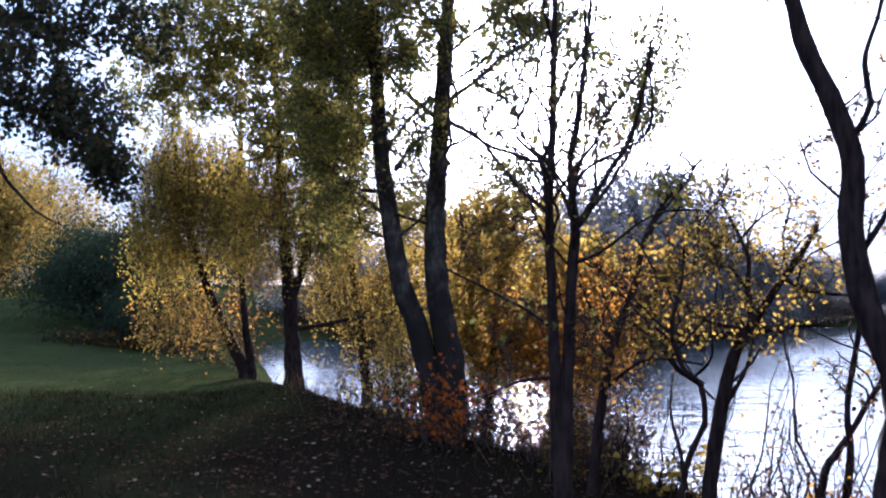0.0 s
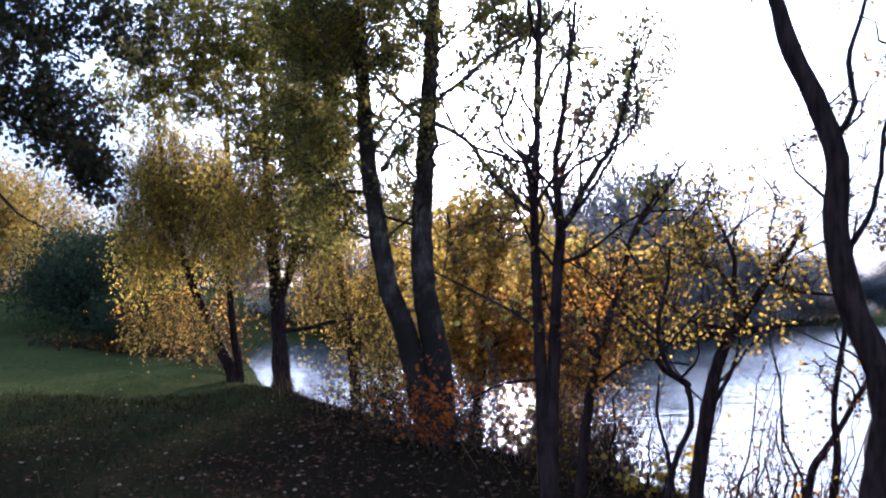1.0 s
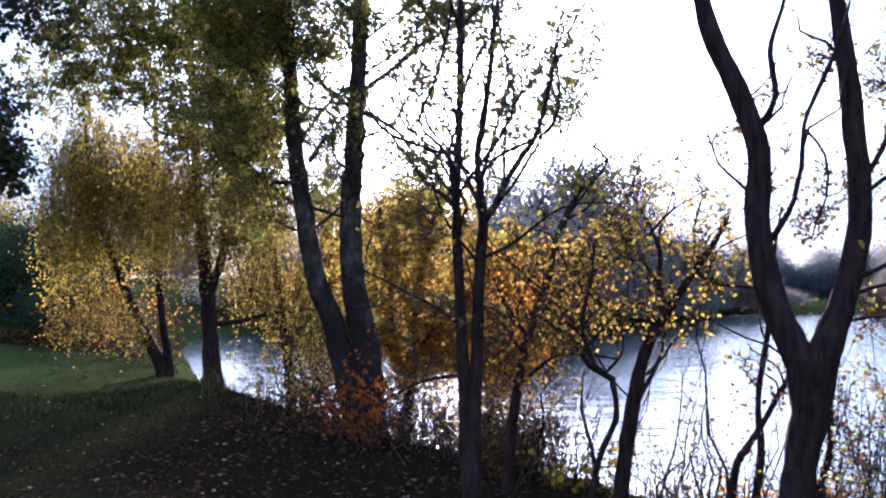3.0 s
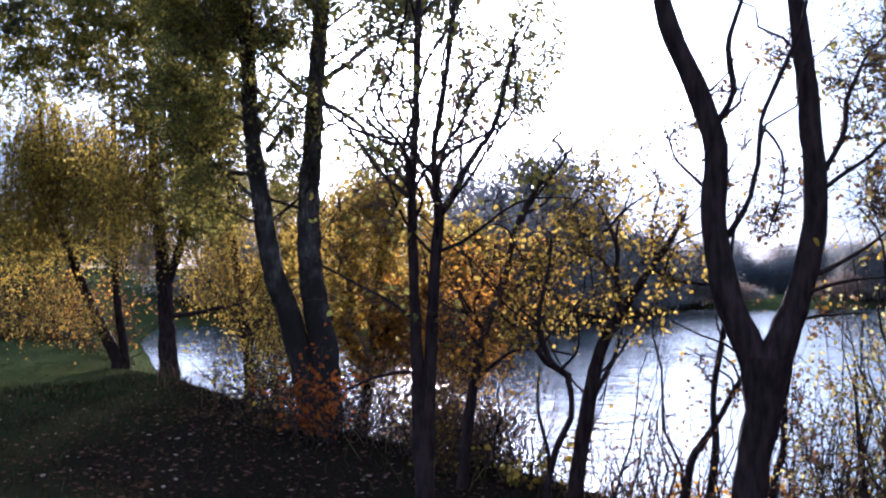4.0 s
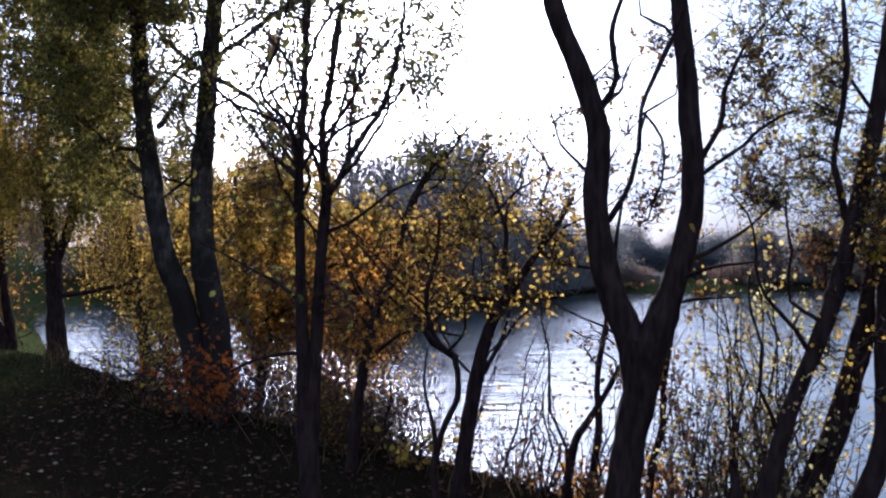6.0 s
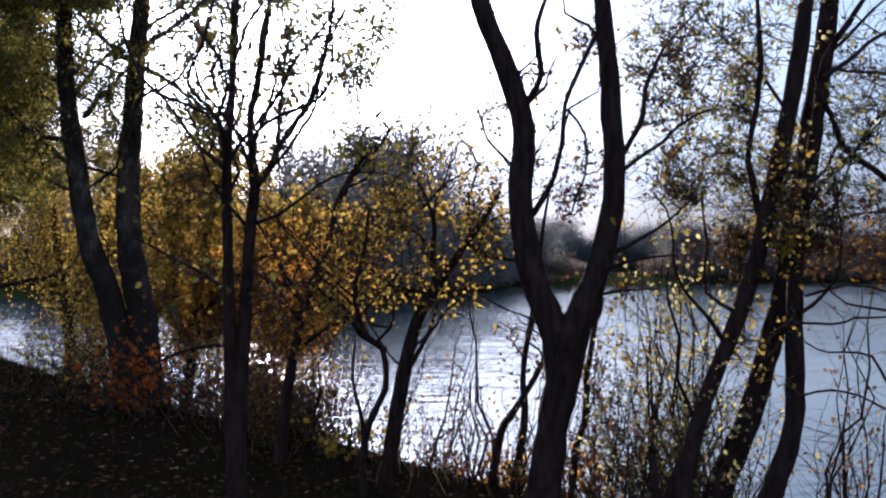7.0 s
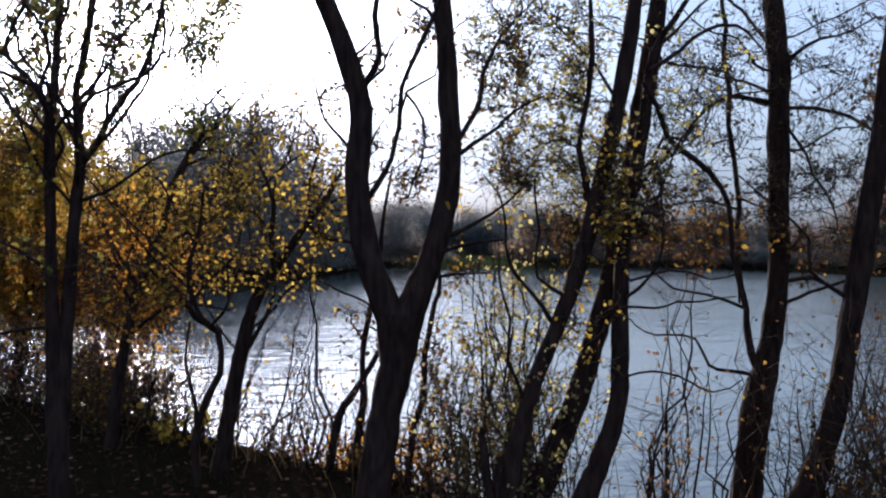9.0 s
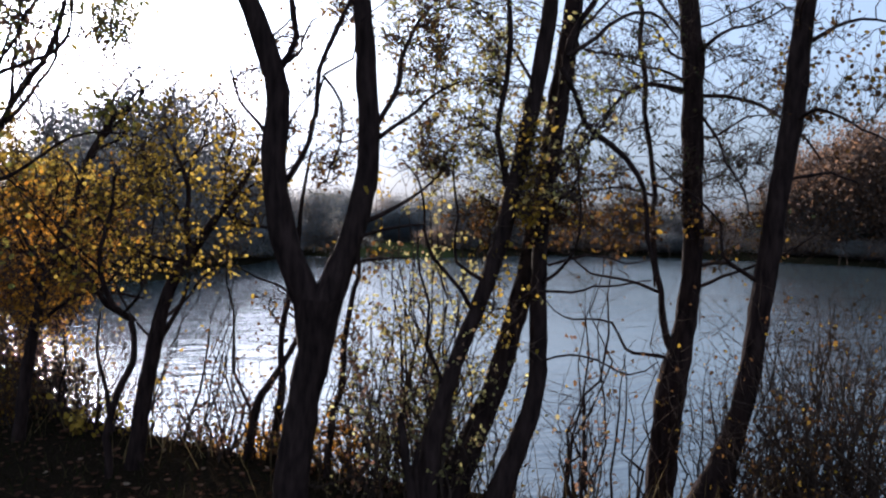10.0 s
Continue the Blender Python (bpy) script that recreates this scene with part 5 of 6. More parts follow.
blades("dry_grass", x, y, 0.3, 0.004, 0.35, DRY, "dry straw-coloured grass along the bank edge")
x, y = scatter(20000, 2.2, 16, -34, 62, lambda x, y: (shore(x, y) > 0.2) * (0.15 + 0.85 * near_litter(x, y)))
v, f = leaf_quads(np.zeros((len(x), 3)), 0.05, 0.0)
v = v.reshape(-1, 6, 3) * [1, 1, 0.35]
v += np.stack([x, y, height(x, y) + 0.012], -1)[:, None]
tagged(place("fallen_leaves", mesh_from("fallen_leaves", v.reshape(-1, 3), f), LEAF_FALLEN), "brown and tan fallen leaves on the ground", "leaves", kind="stuff")


def bush(name, label, x, y, tall, wide, stems, leaf, per, size, lean=(0, 0), thick=1.0):
    """A thicket: thin stems from one foot, side twigs, sparse leaves."""
    z = float(height(np.array([x]), np.array([y]))[0])
    global rng
    rng = np.random.default_rng(next(seeds))
    root = new(name)
    root.matrix_basis = Matrix.Translation((x, y, z))
    tagged(root, label, "bush", "bushes along the bank")
    s = np.linspace(0, 1, 8)[None, :, None]
    top = np.stack([rng.normal(0, wide / 2, stems) + lean[0], rng.normal(0, wide / 2.5, stems) + lean[1], tall * rng.uniform(0.45, 1.05, stems)], -1)
    foot = np.stack([rng.normal(0, wide / 6, stems), rng.normal(0, wide / 6, stems), np.full(stems, -0.12)], -1)
    p = foot[:, None] + (top - foot)[:, None] * s
    p += rng.normal(0, 0.032 * tall, (stems, 8, 3)) * np.sin(np.pi * s)
    p[..., :2] += 0.3 * wide * np.sin(4 * s[..., 0] + rng.uniform(0, 6, (stems, 1)))[..., None] * rng.normal(0, 0.5, (stems, 1, 2))
    p += np.array([x, y, z])
    r0 = rng.uniform(0.003, 0.012, (stems, 1)) * (0.6 + 0.4 * tall) * thick
    v1, f1 = tubes(p, r0 * np.linspace(1, 0.2, 8)[None], 6 if stems < 5 else 4)
    if stems < 5:
        for i in range(stems):
            v0, f0 = tubes(p[i:i + 1], r0[i:i + 1] * np.linspace(1, 0.2, 8)[None], 6)
            place("stem", mesh_from("stem", v0, f0), BARK, root)
        v1, f1 = v1[:0], f1[:0]
    k = 7
    at = rng.integers(2, 8, (stems, k))
    base = p[np.arange(stems)[:, None], at].reshape(-1, 3)
    way = rng.normal(0, 1, base.shape)
    way[:, 2] = np.abs(way[:, 2]) * 0.8 + 0.2
    way *= (tall * rng.uniform(0.1, 0.34, (len(base), 1))) / np.linalg.norm(way, axis=1, keepdims=True)
    q = base[:, None] + way[:, None] * np.linspace(0, 1, 4)[None, :, None] + rng.normal(0, 0.008, (len(base), 4, 3)) * np.array([0, 1, 1, 1])[None, :, None]
    v2, f2 = tubes(q, np.tile(np.linspace(0.0025, 0.001, 4), (len(base), 1)), 3)
    place("brushwood", mesh_from("brushwood", np.vstack([v1, v2]), np.vstack([f1, f2 + len(v1)])), TWIG, root, "thin dark stems and twigs")["kind"] = "stuff"
    n = int(stems * k * per)
    if n:
        spots = q[rng.integers(0, len(q), n), rng.integers(1, 4, n)] + rng.normal(0, 0.02, (n, 3))
        v, f = leaf_quads(spots, size, 0.3)
        place("foliage", mesh_from("foliage", v, f), leaf, root)["kind"] = "stuff"
    return root


def HT(x, y, top):
    """Height of a plant at x, y that reaches up to the level top."""
    return max(0.3, top - float(height(np.array([x]), np.array([y]))[0]))


bush("red_bush", "small bush with orange-red leaves at the birch foot", 0.03, 9.20, HT(0.03, 9.20, 0.83), 0.58, 26, LEAF_RED, 2.2, 0.05, (0, 0), 1.0)
bush("rust_bush", "low rust-brown bush beside the birch", -0.36, 9.79, HT(-0.36, 9.79, 0.51), 0.51, 20, LEAF_RUST, 1.4, 0.045, (0, 0), 1.0)
bush("bank_scrub", "brown leafless scrub with a few rust leaves on the bank", -1.55, 13.91, HT(-1.55, 13.91, 0.41), 0.81, 12, LEAF_PINK, 0.7, 0.028, (0, 0), 1.0)
bush("bank_scrub", "brown leafless scrub with a few rust leaves on the bank", -1.07, 12.96, HT(-1.07, 12.96, 0.86), 0.75, 12, LEAF_PINK, 0.7, 0.028, (0, 0), 1.0)
bush("bank_scrub", "brown leafless scrub with a few rust leaves on the bank", -0.62, 11.48, HT(-0.62, 11.48, 0.54), 0.66, 12, LEAF_PINK, 0.7, 0.028, (0, 0), 1.0)
bush("bank_scrub", "brown leafless scrub with a few rust leaves on the bank", 0.42, 9.59, HT(0.42, 9.59, 0.53), 0.55, 12, LEAF_PINK, 0.7, 0.028, (0, 0), 1.0)
bush("bank_scrub", "brown leafless scrub with a few rust leaves on the bank", 0.64, 9.18, HT(0.64, 9.18, 0.83), 0.53, 12, LEAF_PINK, 0.7, 0.028, (0, 0), 1.0)
bush("bank_scrub", "brown leafless scrub with a few rust leaves on the bank", 0.81, 8.56, HT(0.81, 8.56, 0.63), 0.49, 12, LEAF_PINK, 0.7, 0.028, (0, 0), 1.0)
bush("bank_scrub", "brown leafless scrub with a few rust leaves on the bank", 1.21, 8.21, HT(1.21, 8.21, 0.66), 0.48, 12, LEAF_PINK, 0.7, 0.028, (0, 0), 1.0)
bush("bank_scrub", "brown leafless scrub with a few rust leaves on the bank", 1.42, 8.08, HT(1.42, 8.08, 0.86), 0.47, 12, LEAF_PINK, 0.7, 0.028, (0, 0), 1.0)
bush("bank_scrub", "brown leafless scrub with a few rust leaves on the bank", 1.52, 7.65, HT(1.52, 7.65, 0.59), 0.45, 12, LEAF_PINK, 0.7, 0.028, (0, 0), 1.0)
bush("bank_scrub", "brown leafless scrub with a few rust leaves on the bank", 1.28, 8.44, HT(1.28, 8.44, 0.44), 0.47, 9, LEAF_PINK, 0.7, 0.028, (0, 0), 1.0)
bush("bank_scrub", "brown leafless scrub with a few rust leaves on the bank", 1.51, 7.81, HT(1.51, 7.81, 0.35), 0.44, 9, LEAF_PINK, 0.7, 0.028, (0, 0), 1.0)
bush("bank_scrub", "brown leafless scrub with a few rust leaves on the bank", 1.69, 7.37, HT(1.69, 7.37, 0.24), 0.41, 9, LEAF_PINK, 0.7, 0.028, (0, 0), 1.0)
bush("bank_scrub", "brown leafless scrub with a few rust leaves on the bank", 1.89, 7.12, HT(1.89, 7.12, 0.56), 0.40, 9, LEAF_PINK, 0.7, 0.028, (0, 0), 1.0)
bush("bank_scrub", "brown leafless scrub with a few rust leaves on the bank", 2.11, 6.86, HT(2.11, 6.86, 0.44), 0.39, 9, LEAF_PINK, 0.7, 0.028, (0, 0), 1.0)
bush("bank_scrub", "brown leafless scrub with a few rust leaves on the bank", 2.27, 6.60, HT(2.27, 6.60, 0.55), 0.38, 9, LEAF_PINK, 0.7, 0.028, (0, 0), 1.0)
bush("bank_scrub", "brown leafless scrub with a few rust leaves on the bank", 2.38, 6.36, HT(2.38, 6.36, 0.44), 0.37, 9, LEAF_PINK, 0.7, 0.028, (0, 0), 1.0)
bush("bank_scrub", "brown leafless scrub with a few rust leaves on the bank", 2.52, 6.20, HT(2.52, 6.20, 0.60), 0.36, 9, LEAF_PINK, 0.7, 0.028, (0, 0), 1.0)
bush("bank_scrub", "brown leafless scrub with a few rust leaves on the bank", 2.64, 5.78, HT(2.64, 5.78, 0.69), 0.31, 7, LEAF_PINK, 0.7, 0.028, (0, 0), 1.0)
bush("bank_scrub", "brown leafless scrub with a few rust leaves on the bank", 2.79, 5.61, HT(2.79, 5.61, 0.78), 0.31, 7, LEAF_PINK, 0.7, 0.028, (0, 0), 1.0)
bush("bank_scrub", "brown leafless scrub with a few rust leaves on the bank", 2.93, 5.44, HT(2.93, 5.44, 0.99), 0.30, 7, LEAF_PINK, 0.7, 0.028, (0, 0), 1.0)
bush("bank_scrub", "brown leafless scrub with a few rust leaves on the bank", 3.10, 5.47, HT(3.10, 5.47, 0.72), 0.31, 7, LEAF_PINK, 0.7, 0.028, (0, 0), 1.0)
bush("bank_scrub", "brown leafless scrub with a few rust leaves on the bank", 3.30, 5.48, HT(3.30, 5.48, 0.92), 0.31, 7, LEAF_PINK, 0.7, 0.028, (0, 0), 1.0)
bush("bank_scrub", "brown leafless scrub with a few rust leaves on the bank", 2.81, 5.17, HT(2.81, 5.17, 0.51), 0.28, 7, LEAF_PINK, 0.7, 0.028, (0, 0), 1.0)
bush("bank_scrub", "brown leafless scrub with a few rust leaves on the bank", 2.64, 5.35, HT(2.64, 5.35, 0.36), 0.29, 7, LEAF_PINK, 0.7, 0.028, (0, 0), 1.0)
bush("bank_scrub", "brown leafless scrub with a few rust leaves on the bank", 3.00, 5.07, HT(3.00, 5.07, 0.45), 0.28, 7, LEAF_PINK, 0.7, 0.028, (0, 0), 1.0)
bush("bank_scrub", "brown leafless scrub with a few rust leaves on the bank", 3.64, 5.52, HT(3.64, 5.52, 0.69), 0.21, 4, LEAF_RUST, 0.5, 0.036, (0, 0), 1.0)
bush("bank_scrub", "brown leafless scrub with a few rust leaves on the bank", 3.88, 5.37, HT(3.88, 5.37, 0.49), 0.21, 4, LEAF_RUST, 0.5, 0.036, (0, 0), 1.0)
bush("bank_scrub", "brown leafless scrub with a few rust leaves on the bank", 3.99, 5.05, HT(3.99, 5.05, 1.15), 0.21, 4, LEAF_RUST, 0.5, 0.036, (0, 0), 1.0)
bush("bank_scrub", "brown leafless scrub with a few rust leaves on the bank", 4.22, 5.13, HT(4.22, 5.13, 0.72), 0.21, 4, LEAF_RUST, 0.5, 0.036, (0, 0), 1.0)
bush("bank_scrub", "brown leafless scrub with a few rust leaves on the bank", 4.42, 5.10, HT(4.42, 5.10, 1.00), 0.22, 4, LEAF_RUST, 0.5, 0.036, (0, 0), 1.0)
bush("bank_scrub", "brown leafless scrub with a few rust leaves on the bank", 4.61, 5.07, HT(4.61, 5.07, 0.50), 0.22, 4, LEAF_RUST, 0.5, 0.036, (0, 0), 1.0)
bush("brown_thicket", "dense brown twiggy thicket with withered leaves", 5.12, 4.32, HT(5.12, 4.32, 1.03), 0.54, 26, LEAF_RUST, 1.1, 0.025, (0, 0), 1.0)
bush("brown_thicket", "dense brown twiggy thicket with withered leaves", 5.13, 4.00, HT(5.13, 4.00, 1.18), 0.59, 26, LEAF_RUST, 1.1, 0.025, (0, 0), 1.0)
bush("brown_thicket", "dense brown twiggy thicket with withered leaves", 5.47, 4.05, HT(5.47, 4.05, 1.11), 0.62, 26, LEAF_RUST, 1.1, 0.025, (0, 0), 1.0)
bush("brown_thicket", "dense brown twiggy thicket with withered leaves", 4.75, 3.83, HT(4.75, 3.83, 0.84), 0.48, 26, LEAF_RUST, 1.1, 0.025, (0, 0), 1.0)
bush("brown_thicket", "dense brown twiggy thicket with withered leaves", 4.81, 3.60, HT(4.81, 3.60, 0.92), 0.51, 26, LEAF_RUST, 1.1, 0.025, (0, 0), 1.0)
bush("brown_thicket", "dense brown twiggy thicket with withered leaves", 5.34, 3.73, HT(5.34, 3.73, 1.20), 0.59, 26, LEAF_RUST, 1.1, 0.025, (0, 0), 1.0)
bush("brown_thicket", "dense brown twiggy thicket with withered leaves", 5.26, 4.61, HT(5.26, 4.61, 0.64), 0.41, 26, LEAF_RUST, 1.1, 0.025, (0, 0), 1.0)
bush("yellow_sapling", "slender sapling with small yellow leaves at the bank", 2.96, 5.20, HT(2.96, 5.20, 1.60), 0.29, 7, LEAF_YELLOW, 3.5, 0.027, (0, 0), 1.0)
bush("yellow_sapling", "slender sapling with small yellow leaves at the bank", 3.04, 4.94, HT(3.04, 4.94, 1.75), 0.25, 7, LEAF_YELLOW, 3.5, 0.027, (0, 0), 1.0)
bush("yellow_sapling", "slender sapling with small yellow leaves at the bank", 2.81, 5.49, HT(2.81, 5.49, 0.99), 0.23, 6, LEAF_RUST, 3.5, 0.027, (0, 0), 1.0)
bush("bank_sapling", "slender sapling with small pale yellow-green leaves", 2.93, 5.17, HT(2.93, 5.17, 1.43), 0.24, 6, LEAF_PALE, 5.0, 0.028)
bush("bank_sapling", "slender sapling with small pale yellow-green leaves", 3.02, 4.89, HT(3.02, 4.89, 1.34), 0.24, 6, LEAF_PALE, 5.0, 0.028)
bush("bank_sapling", "slender sapling with small pale yellow-green leaves", 3.27, 5.09, HT(3.27, 5.09, 1.53), 0.24, 5, LEAF_PALE, 4.0, 0.028)
bush("bank_sapling", "low sapling with small withered pinkish leaves", 2.69, 5.18, HT(2.69, 5.18, 0.89), 0.24, 6, LEAF_PINK, 5.0, 0.028)
bush("bank_sapling", "low sapling with small withered pinkish leaves", 2.71, 4.83, HT(2.71, 4.83, 0.78), 0.24, 6, LEAF_PINK, 4.0, 0.028)
bush("bank_sapling", "slender sapling with small pale yellow-green leaves", 3.19, 4.67, HT(3.19, 4.67, 1.06), 0.24, 5, LEAF_PALE, 4.0, 0.028)
bush("bank_sapling", "low sapling with small withered pinkish leaves", 3.69, 4.45, HT(3.69, 4.45, 0.72), 0.24, 5, LEAF_PINK, 3.0, 0.028)
bush("bank_sapling", "low sapling with small withered pinkish leaves", 2.21, 6.32, HT(2.21, 6.32, 0.55), 0.24, 5, LEAF_PINK, 3.0, 0.028)
bush("bank_brush", "upright brown brush with thin orange leaves on the slope", 0.91, 9.17, HT(0.91, 9.17, 0.68), 0.34, 14, LEAF_ORANGE, 2.2, 0.036)
bush("bank_brush", "upright brown brush with thin orange leaves on the slope", 1.14, 8.95, HT(1.14, 8.95, 0.77), 0.34, 14, LEAF_PINK, 2.4, 0.036)
bush("bank_brush", "upright brown brush with thin orange leaves on the slope", 1.33, 8.73, HT(1.33, 8.73, 0.71), 0.34, 14, LEAF_ORANGE, 2.4, 0.036)
bush("bank_brush", "upright brown brush with thin orange leaves on the slope", 1.50, 8.51, HT(1.50, 8.51, 0.54), 0.34, 12, LEAF_PINK, 2.2, 0.036)
bush("bank_brush", "upright brown brush with thin orange leaves on the slope", 1.31, 9.74, HT(1.31, 9.74, 0.40), 0.34, 12, LEAF_ORANGE, 2.2, 0.036)
bush("bank_brush", "upright brown brush with withered leaves on the slope", 0.88, 9.07, HT(0.88, 9.07, 0.64), 0.36, 18, LEAF_PINK, 4.0, 0.03)
bush("bank_brush", "upright brown brush with withered leaves on the slope", 1.07, 8.76, HT(1.07, 8.76, 0.64), 0.36, 18, LEAF_RUST, 4.5, 0.03)
bush("bank_brush", "upright brown brush with withered leaves on the slope", 1.25, 8.44, HT(1.25, 8.44, 0.62), 0.34, 18, LEAF_ORANGE, 4.0, 0.03)
bush("bank_brush", "upright brown brush with withered leaves on the slope", 1.42, 8.12, HT(1.42, 8.12, 0.54), 0.34, 16, LEAF_PINK, 4.0, 0.03)
bush("bank_brush", "upright brown brush with withered leaves on the slope", 0.92, 8.17, HT(0.92, 8.17, 0.55), 0.30, 16, LEAF_RUST, 4.0, 0.03)
bush("bank_brush", "upright brown brush with withered leaves on the slope", 1.12, 7.75, HT(1.12, 7.75, 0.53), 0.30, 16, LEAF_RUST, 4.0, 0.03)
bush("bank_sapling", "slender sapling with small pale yellow-green leaves", 2.80, 4.90, HT(2.80, 4.90, 1.34), 0.2, 4, LEAF_PALE, 9.0, 0.026)
bush("bank_sapling", "slender sapling with small pale yellow-green leaves", 2.89, 4.74, HT(2.89, 4.74, 1.53), 0.2, 6, LEAF_PALE, 9.0, 0.026)
bush("bank_sapling", "slender sapling with small pale yellow-green leaves", 2.93, 4.60, HT(2.93, 4.60, 1.30), 0.2, 6, LEAF_PALE, 9.0, 0.026)
bush("bank_sapling", "slender sapling with small pale yellow-green leaves", 2.68, 4.96, HT(2.68, 4.96, 0.92), 0.2, 5, LEAF_PALE, 8.0, 0.026)
bush("pale_bush", "low bush with pale green-yellow leaves at the bank edge", 1.69, 7.16, HT(1.69, 7.16, 0.16), 0.44, 12, LEAF_YELLOW, 2.0, 0.05, (0, 0), 1.0)
bush("dark_bush", "dark brown bush below the hedge on the bank", -6.42, 23.13, HT(-6.42, 23.13, 1.10), 1.24, 40, LEAF_RUST, 2.0, 0.09, (0, 0), 1.0)
bush("dark_bush", "dark brown bush below the hedge on the bank", -7.91, 25.82, HT(-7.91, 25.82, 1.28), 1.40, 40, LEAF_GREEN, 3.0, 0.12, (0, 0), 1.0)
bush("orange_bush", "low orange-leaved bush behind the leaning willow", -5.3, 21.6, 1.9, 1.5, 40, LEAF_ORANGE, 3.0, 0.06)
bush("orange_bush", "low orange-leaved bush behind the leaning willow", -4.3, 20.4, 1.6, 1.4, 40, LEAF_RUST, 3.0, 0.06)
bush("rust_bush", "dense rust-brown bush on the bank slope", 0.39, 10.19, HT(0.39, 10.19, 0.64), 0.53, 12, LEAF_PINK, 1.6, 0.045, (0, 0), 1.0)
bush("rust_bush", "dense rust-brown bush on the bank slope", 0.69, 10.38, HT(0.69, 10.38, 0.51), 0.54, 12, LEAF_PINK, 1.6, 0.045, (0, 0), 1.0)
bush("rust_bush", "dense rust-brown bush on the bank slope", 0.22, 10.80, HT(0.22, 10.80, 0.71), 0.56, 12, LEAF_PINK, 1.6, 0.045, (0, 0), 1.0)
bush("reed_clump", "clump of tall brown reeds and stalks", 1.08, 8.87, HT(1.08, 8.87, 0.54), 0.40, 10, LEAF_FALLEN, 0.5, 0.04, (0, 0), 1.0)
bush("reed_clump", "clump of tall brown reeds and stalks", 1.30, 8.24, HT(1.30, 8.24, 0.65), 0.37, 10, LEAF_FALLEN, 0.5, 0.04, (0, 0), 1.0)
bush("reed_clump", "clump of tall brown reeds and stalks", 0.58, 10.30, HT(0.58, 10.30, 0.44), 0.46, 10, LEAF_FALLEN, 0.5, 0.04, (0, 0), 1.0)
bush("reed_clump", "clump of tall brown reeds and stalks", 0.87, 9.48, HT(0.87, 9.48, 0.47), 0.42, 10, LEAF_FALLEN, 0.5, 0.04, (0, 0), 1.0)
bush("reed_clump", "clump of tall brown reeds and stalks", 1.47, 7.81, HT(1.47, 7.81, 0.52), 0.35, 10, LEAF_FALLEN, 0.5, 0.04, (0, 0), 1.0)
bush("reed_clump", "clump of tall brown reeds and stalks", 1.18, 8.45, HT(1.18, 8.45, 0.68), 0.38, 10, LEAF_FALLEN, 0.5, 0.04, (0, 0), 1.0)
bush("yellow_bush", "yellow-leaved bush on the bank behind the birch", -0.72, 13.28, HT(-0.72, 13.28, 1.60), 0.92, 24, LEAF_YELLOW, 4.5, 0.05, (0, 0), 1.0)
bush("weed_patch", "dark low patch of weeds on the meadow", -8.90, 25.49, HT(-8.90, 25.49, 0.51), 2.33, 50, LEAF_DARK, 3.0, 0.1, (0, 0), 1.0)
bush("weed_patch", "dark low patch of weeds on the meadow", -8.22, 25.19, HT(-8.22, 25.19, 0.42), 1.83, 50, LEAF_RUST, 3.0, 0.1, (0, 0), 1.0)
bush("yellow_bush", "thin yellow-leaved bush on the bank slope", -0.35, 11.39, HT(-0.35, 11.39, 0.90), 0.79, 24, LEAF_YELLOW, 2.0, 0.045, (0, 0), 1.0)
bush("yellow_bush", "thin yellow-leaved bush on the bank slope", -0.72, 11.98, HT(-0.72, 11.98, 0.77), 0.83, 24, LEAF_YELLOW, 2.0, 0.045, (0, 0), 1.0)
bush("yellow_bush", "thin yellow-leaved bush on the bank slope", 0.11, 11.80, HT(0.11, 11.80, 0.91), 0.81, 24, LEAF_YELLOW, 2.0, 0.045, (0, 0), 1.0)
bush("yellow_bush", "thin yellow-leaved bush on the bank slope", -0.10, 12.50, HT(-0.10, 12.50, 0.95), 0.86, 24, LEAF_YELLOW, 2.0, 0.045, (0, 0), 1.0)
bush("leaning_shoot", "thin dark shoot leaning out over the water", 1.37, 7.68, HT(1.37, 7.68, 1.11), 0.16, 3, LEAF_RUST, 0.8, 0.026, (0.02, -0.15), 1.05)
bush("leaning_shoot", "thin dark shoot leaning out over the water", 1.52, 7.24, HT(1.52, 7.24, 0.97), 0.15, 3, LEAF_RUST, 0.8, 0.026, (0.13, -0.12), 1.05)
bush("leaning_shoot", "thin dark shoot leaning out over the water", 1.71, 7.10, HT(1.71, 7.10, 0.81), 0.15, 3, LEAF_RUST, 0.8, 0.026, (-0.1, 0.0), 1.05)
bush("leaning_shoot", "thin dark shoot leaning out over the water", 1.78, 6.98, HT(1.78, 6.98, 1.30), 0.15, 3, LEAF_RUST, 0.8, 0.026, (0.49, 0.2), 1.05)
bush("leaning_shoot", "thin dark shoot leaning out over the water", 1.99, 6.71, HT(1.99, 6.71, 1.00), 0.14, 3, LEAF_RUST, 0.8, 0.026, (0.39, -0.09), 1.05)
bush("leaning_shoot", "thin dark shoot leaning out over the water", 2.14, 6.66, HT(2.14, 6.66, 1.31), 0.14, 3, LEAF_RUST, 0.8, 0.026, (0.23, -0.06), 1.05)
bush("leaning_shoot", "thin dark shoot leaning out over the water", 2.27, 6.41, HT(2.27, 6.41, 1.02), 0.14, 3, LEAF_RUST, 0.8, 0.026, (-0.03, -0.15), 1.05)
bush("leaning_shoot", "thin dark shoot leaning out over the water", 2.39, 6.36, HT(2.39, 6.36, 1.32), 0.14, 3, LEAF_RUST, 0.8, 0.026, (0.0, 0.26), 1.05)
